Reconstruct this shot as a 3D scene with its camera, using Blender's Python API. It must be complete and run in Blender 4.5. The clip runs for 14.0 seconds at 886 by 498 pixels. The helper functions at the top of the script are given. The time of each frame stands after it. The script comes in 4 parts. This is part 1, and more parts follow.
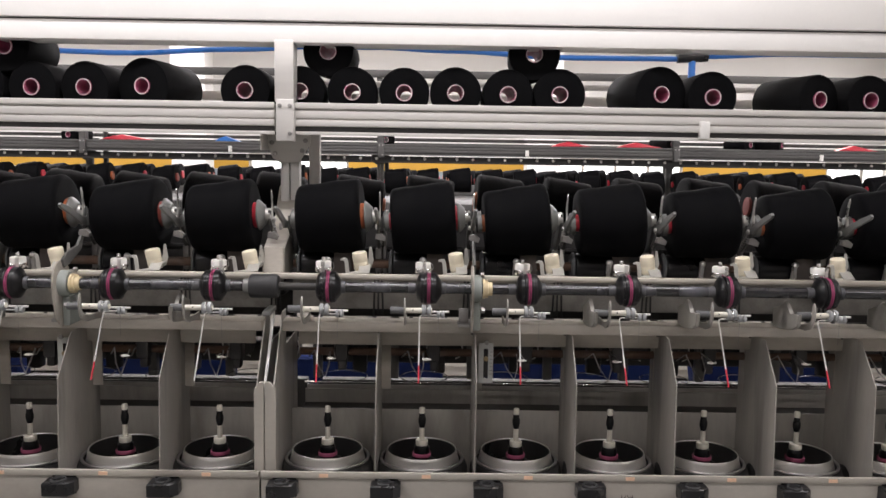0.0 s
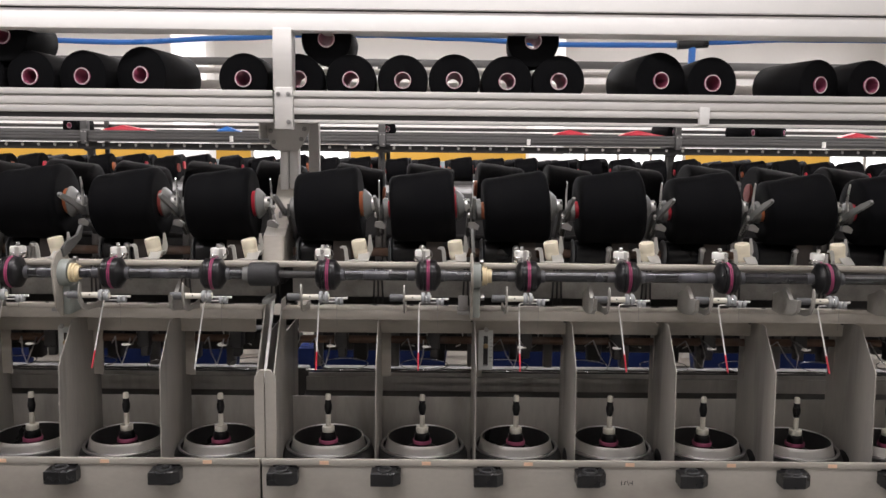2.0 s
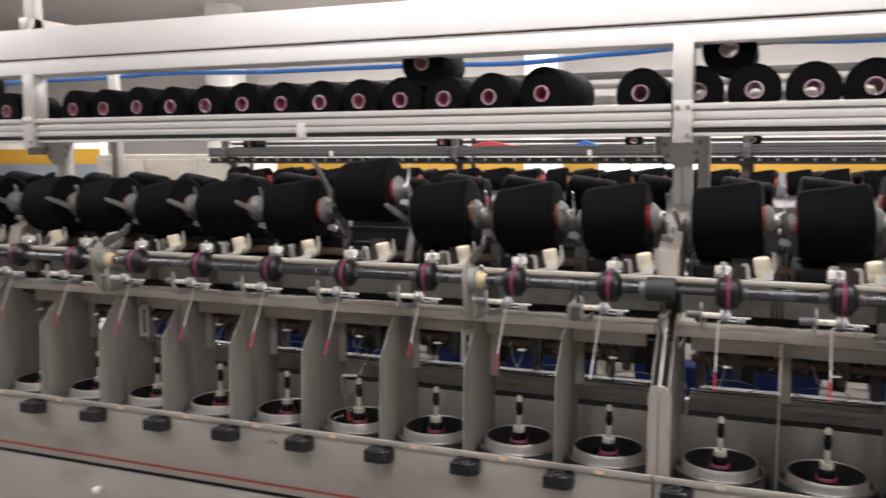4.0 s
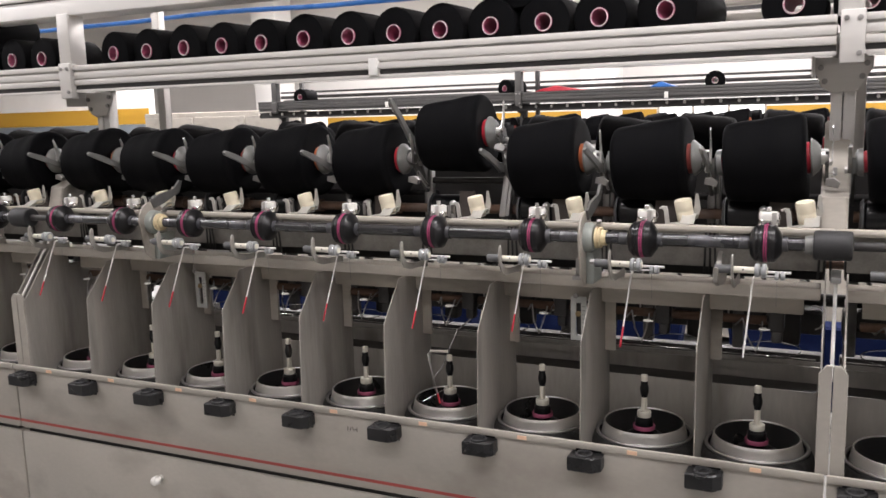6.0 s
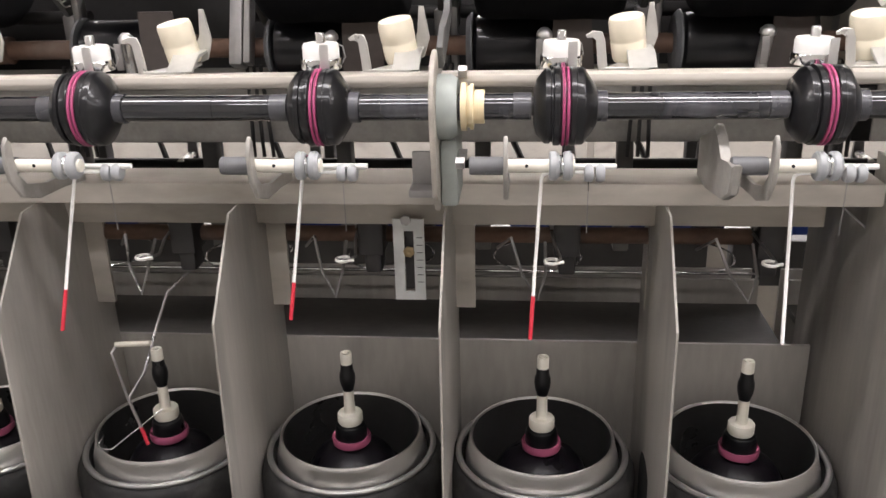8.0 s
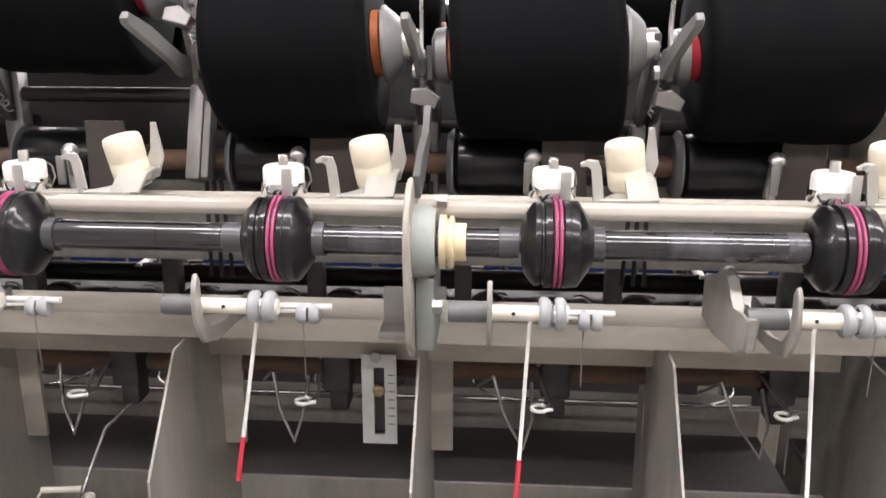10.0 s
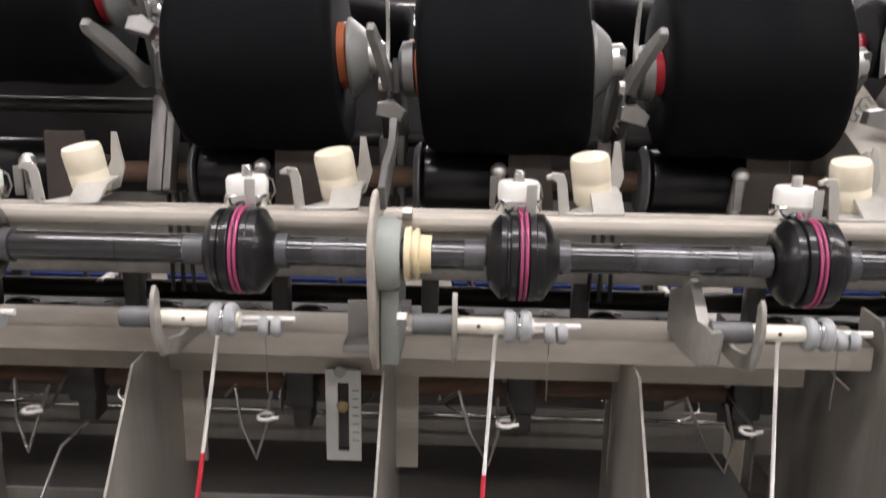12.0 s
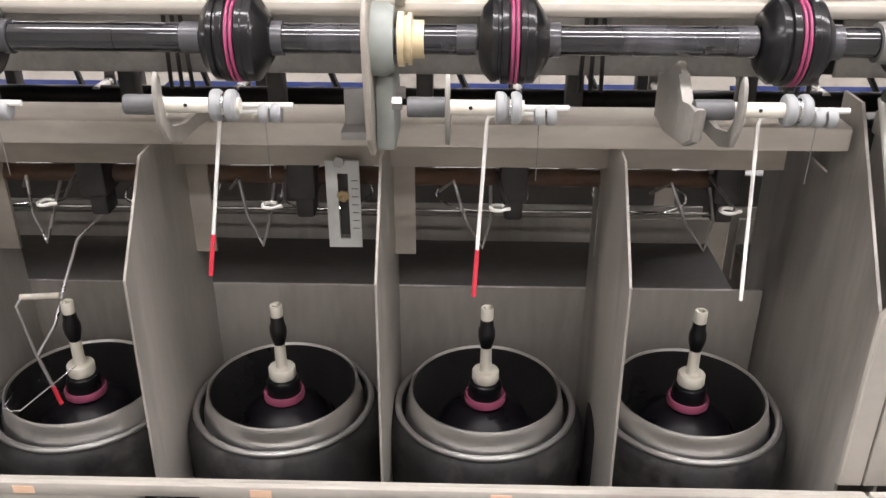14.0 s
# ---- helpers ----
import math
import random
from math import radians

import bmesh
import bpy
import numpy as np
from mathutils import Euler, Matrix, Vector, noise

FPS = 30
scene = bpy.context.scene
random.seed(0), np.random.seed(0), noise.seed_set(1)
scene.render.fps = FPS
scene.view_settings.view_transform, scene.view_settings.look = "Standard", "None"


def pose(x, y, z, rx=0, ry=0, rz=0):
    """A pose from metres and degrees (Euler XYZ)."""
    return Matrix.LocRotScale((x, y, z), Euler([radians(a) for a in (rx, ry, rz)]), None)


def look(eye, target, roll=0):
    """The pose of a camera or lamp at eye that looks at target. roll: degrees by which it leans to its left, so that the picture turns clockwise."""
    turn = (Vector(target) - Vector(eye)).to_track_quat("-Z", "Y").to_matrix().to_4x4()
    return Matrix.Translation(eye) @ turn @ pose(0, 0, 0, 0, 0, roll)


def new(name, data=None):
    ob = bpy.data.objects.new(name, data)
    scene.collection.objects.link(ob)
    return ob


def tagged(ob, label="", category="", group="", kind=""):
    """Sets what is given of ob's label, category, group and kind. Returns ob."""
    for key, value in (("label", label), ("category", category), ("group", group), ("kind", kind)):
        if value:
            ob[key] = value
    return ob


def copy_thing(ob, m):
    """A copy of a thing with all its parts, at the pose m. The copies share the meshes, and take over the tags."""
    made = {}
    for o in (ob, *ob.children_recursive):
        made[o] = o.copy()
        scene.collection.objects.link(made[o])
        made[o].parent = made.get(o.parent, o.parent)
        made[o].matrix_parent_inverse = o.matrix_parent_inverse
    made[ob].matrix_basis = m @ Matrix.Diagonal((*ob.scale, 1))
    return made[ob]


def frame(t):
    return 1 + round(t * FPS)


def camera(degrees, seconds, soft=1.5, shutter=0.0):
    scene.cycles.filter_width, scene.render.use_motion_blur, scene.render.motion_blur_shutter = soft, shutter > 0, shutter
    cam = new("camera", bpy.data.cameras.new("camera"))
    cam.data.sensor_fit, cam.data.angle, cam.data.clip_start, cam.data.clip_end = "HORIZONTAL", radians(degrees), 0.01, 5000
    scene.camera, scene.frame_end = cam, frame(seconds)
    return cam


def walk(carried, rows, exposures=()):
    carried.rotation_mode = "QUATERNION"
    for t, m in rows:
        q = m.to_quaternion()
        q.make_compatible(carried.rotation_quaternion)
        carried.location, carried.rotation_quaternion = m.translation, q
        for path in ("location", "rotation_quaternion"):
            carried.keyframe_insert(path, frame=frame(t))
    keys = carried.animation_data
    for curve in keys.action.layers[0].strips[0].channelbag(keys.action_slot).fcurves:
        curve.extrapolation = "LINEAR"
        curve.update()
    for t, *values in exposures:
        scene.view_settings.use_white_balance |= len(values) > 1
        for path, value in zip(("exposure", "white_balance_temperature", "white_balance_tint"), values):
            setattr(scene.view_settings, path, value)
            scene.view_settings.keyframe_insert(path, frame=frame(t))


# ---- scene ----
cam = camera(54.8, 14.0, shutter=0.25)
PATH = [
    (0, (0.371, -1.986, 1.552), (0.397, 0.002, 1.336), 0.9),
    (0.5, (0.374, -1.984, 1.546), (0.409, 0.002, 1.315), 0.9),
    (1, (0.382, -1.99, 1.551), (0.409, -0.007, 1.298), 0.7),
    (1.5, (0.38, -1.99, 1.551), (0.406, -0.005, 1.304), 0.6),
    (2, (0.38, -1.987, 1.546), (0.399, -0.002, 1.307), 0.6),
    (2.5, (0.376, -1.977, 1.55), (0.366, 0.008, 1.312), 0.6),
    (3, (0.333, -1.988, 1.55), (0.176, -0.007, 1.324), 0.3),
    (3.5, (0.303, -1.993, 1.551), (-0.157, -0.059, 1.33), -0.2),
    (4, (0.241, -2.011, 1.55), (-0.494, -0.163, 1.336), -0.1),
    (4.2, (0.234, -2.022, 1.544), (-0.626, -0.227, 1.342), -0.2),
    (6.3, (-0.079, -1.614, 1.497), (-0.89, 0.18, 1.146), -2.3),
    (6.5, (-0.14, -1.511, 1.474), (-0.81, 0.333, 1.084), -1.7),
    (7, (-0.332, -1.232, 1.442), (-0.621, 0.687, 0.959), -1.5),
    (7.2, (-0.37, -1.129, 1.419), (-0.589, 0.779, 0.861), -2.1),
    (9.3, (-0.386, -0.747, 1.417), (-0.541, 1.091, 0.645), -0.9),
    (9.5, (-0.387, -0.748, 1.425), (-0.535, 1.116, 0.715), -0.5),
    (10, (-0.387, -0.748, 1.44), (-0.519, 1.171, 0.892), 0.1),
    (10.5, (-0.382, -0.747, 1.454), (-0.489, 1.206, 1.039), 0.3),
    (11, (-0.382, -0.749, 1.465), (-0.47, 1.224, 1.151), 0.5),
    (11.5, (-0.382, -0.748, 1.464), (-0.461, 1.226, 1.155), 0.7),
    (12, (-0.384, -0.744, 1.432), (-0.445, 1.192, 0.931), 0.9),
    (12.5, (-0.378, -0.757, 1.418), (-0.441, 1.107, 0.694), 0.6),
    (13, (-0.376, -0.768, 1.416), (-0.435, 1.048, 0.579), 0.2),
    (13.5, (-0.378, -0.776, 1.419), (-0.432, 1.022, 0.545), 0.1),
    (14, (-0.38, -0.782, 1.414), (-0.427, 1.007, 0.522), 0.1),
]
walk(cam, [(t, look(eye, target, roll)) for t, eye, target, roll in PATH],
     [(0.0, -0.58), (3.0, -0.58), (4.2, -0.50), (6.3, -0.30), (7.2, -0.05), (9.3, 0.42), (10.0, 0.38), (11.0, -0.25), (11.5, -0.3), (12.0, -0.1), (12.5, 0.4), (13.0, 0.42), (14.0, 0.36)])

# ---------------------------------------------------------------- light
world = bpy.data.worlds.new("world")
scene.world = world
world.use_nodes = True
wbg = world.node_tree.nodes["Background"]
wbg.inputs[0].default_value = (0.95, 0.97, 1.0, 1)
wbg.inputs[1].default_value = 0.25


def unseen_strip(x, y, z, sx_, sy_, watts, name="unseen_strip_light"):
    la = bpy.data.lights.new(name, "AREA")
    la.shape, la.size, la.size_y, la.energy = "RECTANGLE", sx_, sy_, watts
    la.color = (1.0, 0.958, 0.985)
    ob = new(name, la)
    ob.location = (x, y, z)
    return ob


# overhead lamps out of view, placed and powered for brightness alone
for lx in (-7.0, -3.5, 0.0, 3.5, 7.0):
    unseen_strip(lx, -1.45, 2.55, 2.6, 0.16, 25)
    # extra low row, added to brighten the creel's white beam
    unseen_strip(lx, -0.32, 2.35, 2.6, 0.1, 26)
    unseen_strip(lx, 2.45, 2.65, 2.6, 0.3, 75)
    unseen_strip(lx, 6.2, 3.0, 2.6, 0.35, 230)
    # extra row, added to brighten the far wall
    unseen_strip(lx, 9.6, 3.4, 2.6, 0.35, 130)
    # upward strips, added to lift the ceiling brightness
    for ly, w in ((-1.45, 14), (2.45, 110), (6.2, 120)):
        up = unseen_strip(lx, ly, 2.82, 2.6, 0.2, w)
        up.rotation_euler = (math.pi, 0, 0)


# ---------------------------------------------------------------- materials
def mat(name, col, rough=0.5, metal=0.0, var=0.12, scale=18.0, bump=0.0, bscale=120.0, coat=0.0, spots=None, spot_amt=0.0, spot_scale=9.0, stretch=(1, 1, 1), rvar=0.12):
    m = bpy.data.materials.new(name)
    m.use_nodes = True
    nt = m.node_tree
    p = nt.nodes["Principled BSDF"]
    p.inputs["Roughness"].default_value = rough
    p.inputs["Metallic"].default_value = metal
    p.inputs["Coat Weight"].default_value = coat
    p.inputs["Coat Roughness"].default_value = 0.05
    tc = nt.nodes.new("ShaderNodeTexCoord")
    mp = nt.nodes.new("ShaderNodeMapping")
    mp.inputs["Scale"].default_value = stretch
    info = nt.nodes.new("ShaderNodeObjectInfo")
    off = nt.nodes.new("ShaderNodeVectorMath")
    off.operation = "SCALE"
    off.inputs[0].default_value = (3.1, 5.7, 2.3)
    nt.links.new(info.outputs["Random"], off.inputs["Scale"])
    nt.links.new(off.outputs[0], mp.inputs["Location"])
    nt.links.new(tc.outputs["Object"], mp.inputs["Vector"])
    n1 = nt.nodes.new("ShaderNodeTexNoise")
    n1.inputs["Scale"].default_value, n1.inputs["Detail"].default_value = scale, 5
    n2 = nt.nodes.new("ShaderNodeTexNoise")
    n2.inputs["Scale"].default_value, n2.inputs["Detail"].default_value = bscale, 3
    for n in (n1, n2):
        nt.links.new(mp.outputs[0], n.inputs["Vector"])
    mixf = nt.nodes.new("ShaderNodeMath")
    mixf.operation = "MULTIPLY_ADD"
    nt.links.new(n2.outputs["Fac"], mixf.inputs[0])
    mixf.inputs[1].default_value = 0.35
    nt.links.new(n1.outputs["Fac"], mixf.inputs[2])
    rng = nt.nodes.new("ShaderNodeMapRange")
    rng.inputs["From Min"].default_value, rng.inputs["From Max"].default_value = 0.4, 0.95
    rng.inputs["To Min"].default_value, rng.inputs["To Max"].default_value = 1 - var, 1 + var
    nt.links.new(mixf.outputs[0], rng.inputs["Value"])
    mul = nt.nodes.new("ShaderNodeVectorMath")
    mul.operation = "SCALE"
    mul.inputs[0].default_value = col
    nt.links.new(rng.outputs[0], mul.inputs["Scale"])
    last = mul.outputs[0]
    if spots:
        n3 = nt.nodes.new("ShaderNodeTexNoise")
        n3.inputs["Scale"].default_value, n3.inputs["Detail"].default_value = spot_scale, 8
        nt.links.new(mp.outputs[0], n3.inputs["Vector"])
        r3 = nt.nodes.new("ShaderNodeMapRange")
        r3.inputs["From Min"].default_value, r3.inputs["From Max"].default_value = 0.52, 0.72
        r3.inputs["To Max"].default_value = spot_amt
        nt.links.new(n3.outputs["Fac"], r3.inputs["Value"])
        mx = nt.nodes.new("ShaderNodeMix")
        mx.data_type = "RGBA"
        nt.links.new(r3.outputs[0], mx.inputs["Factor"])
        nt.links.new(last, mx.inputs[6])
        mx.inputs[7].default_value = (*spots, 1)
        last = mx.outputs[2]
    nt.links.new(last, p.inputs["Base Color"])
    rr = nt.nodes.new("ShaderNodeMapRange")
    rr.inputs["From Min"].default_value, rr.inputs["From Max"].default_value = 0.3, 0.7
    rr.inputs["To Min"].default_value, rr.inputs["To Max"].default_value = max(0.03, rough - rvar), min(1, rough + rvar)
    nt.links.new(n1.outputs["Fac"], rr.inputs["Value"])
    nt.links.new(rr.outputs[0], p.inputs["Roughness"])
    if bump:
        b = nt.nodes.new("ShaderNodeBump")
        b.inputs["Strength"].default_value, b.inputs["Distance"].default_value = bump, 0.002
        nt.links.new(n2.outputs["Fac"], b.inputs["Height"])
        nt.links.new(b.outputs[0], p.inputs["Normal"])
    return m


def glassy(m, ior):
    p = m.node_tree.nodes["Principled BSDF"]
    p.inputs["Coat IOR"].default_value, p.inputs["Coat Roughness"].default_value = ior, 0.025
    return m


def matte(m, spec):
    m.node_tree.nodes["Principled BSDF"].inputs["Specular IOR Level"].default_value = spec
    return m


def glow(name, col, strength):
    m = bpy.data.materials.new(name)
    m.use_nodes = True
    nt = m.node_tree
    nt.nodes.remove(nt.nodes["Principled BSDF"])
    e = nt.nodes.new("ShaderNodeEmission")
    e.inputs[0].default_value, e.inputs[1].default_value = (*col, 1), strength
    nt.links.new(e.outputs[0], nt.nodes["Material Output"].inputs[0])
    return m


def yarn_mat(name, col):
    """wound yarn: fine crossing lines round the package and a soft fuzz"""
    m = mat(name, col, rough=0.8, var=0.3, scale=9, bump=0.05, bscale=260, stretch=(3.0, 0.6, 0.6))
    nt = m.node_tree
    p = nt.nodes["Principled BSDF"]
    p.inputs["Sheen Weight"].default_value = 0.004
    p.inputs["Sheen Roughness"].default_value = 0.6
    p.inputs["Specular IOR Level"].default_value = 0.07
    return m


GREY = mat("machine_grey_paint", (0.43, 0.40, 0.355), 0.5, var=0.12, scale=7, bump=0.05, spots=(0.15, 0.125, 0.10), spot_amt=0.6, spot_scale=5)
GREY_D = mat("divider_grey_paint", (0.39, 0.367, 0.33), 0.40, metal=0.15, var=0.20, scale=9, bump=0.05, spots=(0.12, 0.106, 0.092), spot_amt=0.8, spot_scale=7, stretch=(1, 1.6, 0.22))
BEIGE = mat("beige_rail_paint", (0.46, 0.425, 0.37), 0.42, var=0.16, scale=9, spots=(0.12, 0.10, 0.08), spot_amt=0.85, spot_scale=7, stretch=(0.35, 1, 1))
COVER = mat("cover_paint", (0.42, 0.395, 0.35), 0.45, var=0.10, scale=5, bump=0.04, spots=(0.25, 0.22, 0.19), spot_amt=0.6, spot_scale=9, stretch=(0.6, 1, 1))
ALU = mat("aluminium_profile", (0.64, 0.62, 0.59), 0.42, metal=0.3, var=0.06, scale=3, stretch=(0.1, 1, 1))
# far creel only: same rails as the near one, coloured much darker
FAR_METAL = mat("dark_far_rail_metal", (0.10, 0.098, 0.096), 0.5, metal=0.4, var=0.12, scale=4, stretch=(0.2, 1, 1))
STEEL = mat("brushed_steel", (0.62, 0.61, 0.59), 0.32, metal=0.9, var=0.10, scale=25)
CHROME = mat("chrome", (0.8, 0.8, 0.8), 0.12, metal=1.0, var=0.03, rvar=0.05)
CAN = mat("polished_can", (0.96, 0.95, 0.93), 0.34, metal=1.0, var=0.05, scale=9, stretch=(1, 1, 7), rvar=0.04)
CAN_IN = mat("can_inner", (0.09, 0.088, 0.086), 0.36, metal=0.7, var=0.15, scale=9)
DULL = mat("dull_ring", (0.33, 0.32, 0.31), 0.42, metal=0.75, var=0.15, scale=20)
POT = mat("dark_pot", (0.026, 0.0255, 0.025), 0.6, var=0.6, scale=20, bump=0.2, spots=(0.09, 0.085, 0.08), spot_amt=0.5, spot_scale=30, rvar=0.2)
BLACK = mat("black_plastic", (0.013, 0.013, 0.014), 0.3, var=0.3, scale=20, rvar=0.1)
GLOSS = mat("black_gloss", (0.007, 0.007, 0.008), 0.32, var=0.3, scale=16, coat=0.5, rvar=0.06)
RUBBER = mat("black_rubber", (0.03, 0.03, 0.031), 0.55, var=0.3, scale=22)
YARN = yarn_mat("black_yarn", (0.0028, 0.0028, 0.0034))
YARN2 = yarn_mat("black_yarn_cone", (0.0025, 0.0025, 0.0029))
YARN3 = mat("dark_bobbin_yarn", (0.005, 0.004, 0.006), 0.34, var=0.3, scale=30, bump=0.2, bscale=300)
CREAM = mat("cream_wax", (0.80, 0.73, 0.57), 0.55, var=0.05, scale=30, bump=0.05, spots=(0.62, 0.52, 0.36), spot_amt=0.35, spot_scale=20)
NYLON = mat("white_nylon", (0.80, 0.79, 0.75), 0.42, var=0.04, scale=20, spots=(0.5, 0.47, 0.42), spot_amt=0.3, spot_scale=25)
IVORY = mat("ivory_plastic", (0.74, 0.71, 0.62), 0.4, var=0.05, scale=30, spots=(0.45, 0.4, 0.32), spot_amt=0.4, spot_scale=30)
PINK = mat("pink_rubber", (0.34, 0.052, 0.14), 0.5, var=0.12, scale=60)
PINK_D = mat("dusty_pink_plastic", (0.34, 0.08, 0.15), 0.5, var=0.15, scale=40)
RED = mat("red_plastic", (0.50, 0.025, 0.045), 0.38, var=0.10, scale=30)
ORANGE = mat("orange_plastic", (0.46, 0.13, 0.05), 0.45, var=0.12, scale=30)
RED_D = mat("dark_red_plastic", (0.26, 0.05, 0.04), 0.45, var=0.12, scale=30)
ARM = mat("dark_cast_arm", (0.15, 0.148, 0.142), 0.45, metal=0.3, var=0.2, scale=30, bump=0.1, bscale=200)
CASTWARM = mat("worn_grey_casting", (0.34, 0.325, 0.295), 0.45, metal=0.2, var=0.2, scale=25, bump=0.1, bscale=200, spots=(0.12, 0.11, 0.10), spot_amt=0.5, spot_scale=14)
CASTGREY = mat("grey_casting", (0.22, 0.22, 0.212), 0.45, metal=0.25, var=0.12, scale=35, bump=0.1, bscale=220)
GREYPLAST = mat("grey_plastic", (0.33, 0.34, 0.345), 0.42, var=0.08, scale=30)
SLEEVEGREY = mat("dark_grey_plastic", (0.12, 0.122, 0.125), 0.45, var=0.15, scale=30)
GREENGREY = mat("green_grey_casting", (0.30, 0.325, 0.30), 0.5, var=0.12, scale=22, bump=0.08)
WHITEROD = mat("white_rod", (0.74, 0.73, 0.70), 0.4, var=0.06, scale=40)
SHAFT = mat("smoky_sleeve", (0.012, 0.012, 0.015), 0.22, var=0.5, scale=11, coat=1.0, spots=(0.13, 0.13, 0.15), spot_amt=0.75, spot_scale=9, stretch=(1.2, 0.4, 0.4), rvar=0.14)
matte(glassy(SHAFT, 1.75), 0.12)
matte(GLOSS, 0.2)
GLOSS.node_tree.nodes["Principled BSDF"].inputs["Coat Roughness"].default_value = 0.13
matte(POT, 0.2)
matte(YARN3, 0.25)
SLEEVE_D = mat("frosted_sleeve", (0.065, 0.065, 0.072), 0.3, var=0.25, scale=20, coat=0.3)
RUST = mat("rusty_pipe", (0.13, 0.075, 0.05), 0.7, var=0.35, scale=22, bump=0.2, spots=(0.20, 0.17, 0.15), spot_amt=0.6, spot_scale=16)
FELT = mat("brown_felt", (0.075, 0.062, 0.055), 0.8, var=0.2, scale=30)
BUSH = mat("yellowed_nylon", (0.72, 0.60, 0.38), 0.4, var=0.08, scale=30)
WHITE = mat("white_beam_paint", (0.86, 0.84, 0.81), 0.5, var=0.03, scale=3, spots=(0.7, 0.66, 0.62), spot_amt=0.3, spot_scale=3)
WALLW = mat("white_wall_paint", (0.80, 0.78, 0.75), 0.8, var=0.04, scale=1.2, bump=0.05, bscale=60)
SOUTH = mat("bounce_wall_grey", (0.38, 0.37, 0.35), 0.7, var=0.1, scale=1.5)
YELLOW = mat("yellow_wall_paint", (0.52, 0.29, 0.03), 0.6, var=0.05, scale=2)
SLATE = mat("slate_wall_paint", (0.22, 0.25, 0.28), 0.7, var=0.06, scale=2)
FLOORM = mat("grey_floor_coating", (0.30, 0.30, 0.29), 0.35, var=0.12, scale=1.4, spots=(0.2, 0.19, 0.18), spot_amt=0.5, spot_scale=2.5)
CEILM = mat("ceiling_paint", (0.72, 0.68, 0.64), 0.8, var=0.05, scale=0.8)
BLUE = mat("blue_hose", (0.03, 0.16, 0.52), 0.35, var=0.06, scale=12)
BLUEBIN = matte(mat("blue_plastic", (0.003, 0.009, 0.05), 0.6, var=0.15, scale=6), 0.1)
STICKER = mat("peach_sticker", (0.80, 0.55, 0.38), 0.6, var=0.06, scale=60)
INK = mat("dark_ink", (0.03, 0.03, 0.035), 0.6, var=0.1)
REDLINE = mat("red_stripe_paint", (0.38, 0.075, 0.065), 0.5, var=0.1, scale=8)
DARK = mat("dark_parts_and_shade", (0.035, 0.033, 0.032), 0.5, var=0.3, scale=20)
WIRE = mat("wire_steel", (0.33, 0.32, 0.31), 0.35, metal=0.8, var=0.15, scale=40)
LEDGE = mat("dark_ledge_steel", (0.11, 0.104, 0.096), 0.6, var=0.3, scale=9, bump=0.1, spots=(0.05, 0.047, 0.044), spot_amt=0.6, spot_scale=7, stretch=(0.5, 1, 1))
HOLDER = mat("worn_holder_steel", (0.52, 0.51, 0.475), 0.38, metal=0.45, var=0.12, scale=30, spots=(0.3, 0.28, 0.25), spot_amt=0.4, spot_scale=22)
DAYLIGHT = glow("daylight_outside", (1.0, 0.99, 0.96), 3.5)


# ---------------------------------------------------------------- mesh helpers
def mesh_ob(name, bm, material, smooth=38):
    bmesh.ops.recalc_face_normals(bm, faces=bm.faces)
    me = bpy.data.meshes.new(name)
    bm.to_mesh(me)
    bm.free()
    me.materials.append(material)
    if smooth:
        me.shade_smooth()
        me.set_sharp_from_angle(angle=radians(smooth))
    return new(name, me)


def part(name, bm, material, parent, label="", smooth=38):
    ob = mesh_ob(name, bm, material, smooth)
    ob.parent = parent
    if label:
        tagged(ob, label)
    return ob


def thing(name, label, category, group="", kind=""):
    return tagged(new(name), label, category, group, kind)


def solo(name, bm, material, label, category="", group="", kind="", smooth=38):
    return tagged(mesh_ob(name, bm, material, smooth), label, category, group, kind)


def box(x0, x1, y0, y1, z0, z1, bev=0.0, bm=None):
    bm = bm or bmesh.new()
    r = bmesh.ops.create_cube(bm, size=1)
    vs = r["verts"]
    bmesh.ops.scale(bm, vec=(x1 - x0, y1 - y0, z1 - z0), verts=vs)
    bmesh.ops.translate(bm, vec=((x0 + x1) / 2, (y0 + y1) / 2, (z0 + z1) / 2), verts=vs)
    if bev:
        es = list({e for v in vs for e in v.link_edges})
        bmesh.ops.bevel(bm, geom=es, offset=bev, segments=2, affect="EDGES", profile=0.5)
    return bm


def lathe(profile, origin=(0, 0, 0), axis="z", n=32, bm=None, closed=False):
    """revolve (radius, height) pairs about an axis through origin"""
    bm = bm or bmesh.new()
    o = Vector(origin)
    if isinstance(axis, str):
        w = {"x": Vector((1, 0, 0)), "y": Vector((0, 1, 0)), "z": Vector((0, 0, 1))}[axis]
    else:
        w = Vector(axis).normalized()
    u = w.orthogonal().normalized()
    v = w.cross(u)
    rings = []
    for r, h in profile:
        if r < 1e-6:
            rings.append([bm.verts.new(o + w * h)])
        else:
            rings.append([bm.verts.new(o + w * h + (u * math.cos(a) + v * math.sin(a)) * r) for a in (2 * math.pi * i / n for i in range(n))])
    pairs = list(zip(rings, rings[1:]))
    if closed:
        pairs.append((rings[-1], rings[0]))
    for a, b in pairs:
        for i in range(n):
            j = (i + 1) % n
            if len(a) == 1 and len(b) == 1:
                continue
            if len(a) == 1:
                bm.faces.new((a[0], b[i], b[j]))
            elif len(b) == 1:
                bm.faces.new((a[i], a[j], b[0]))
            else:
                bm.faces.new((a[i], a[j], b[j], b[i]))
    return bm


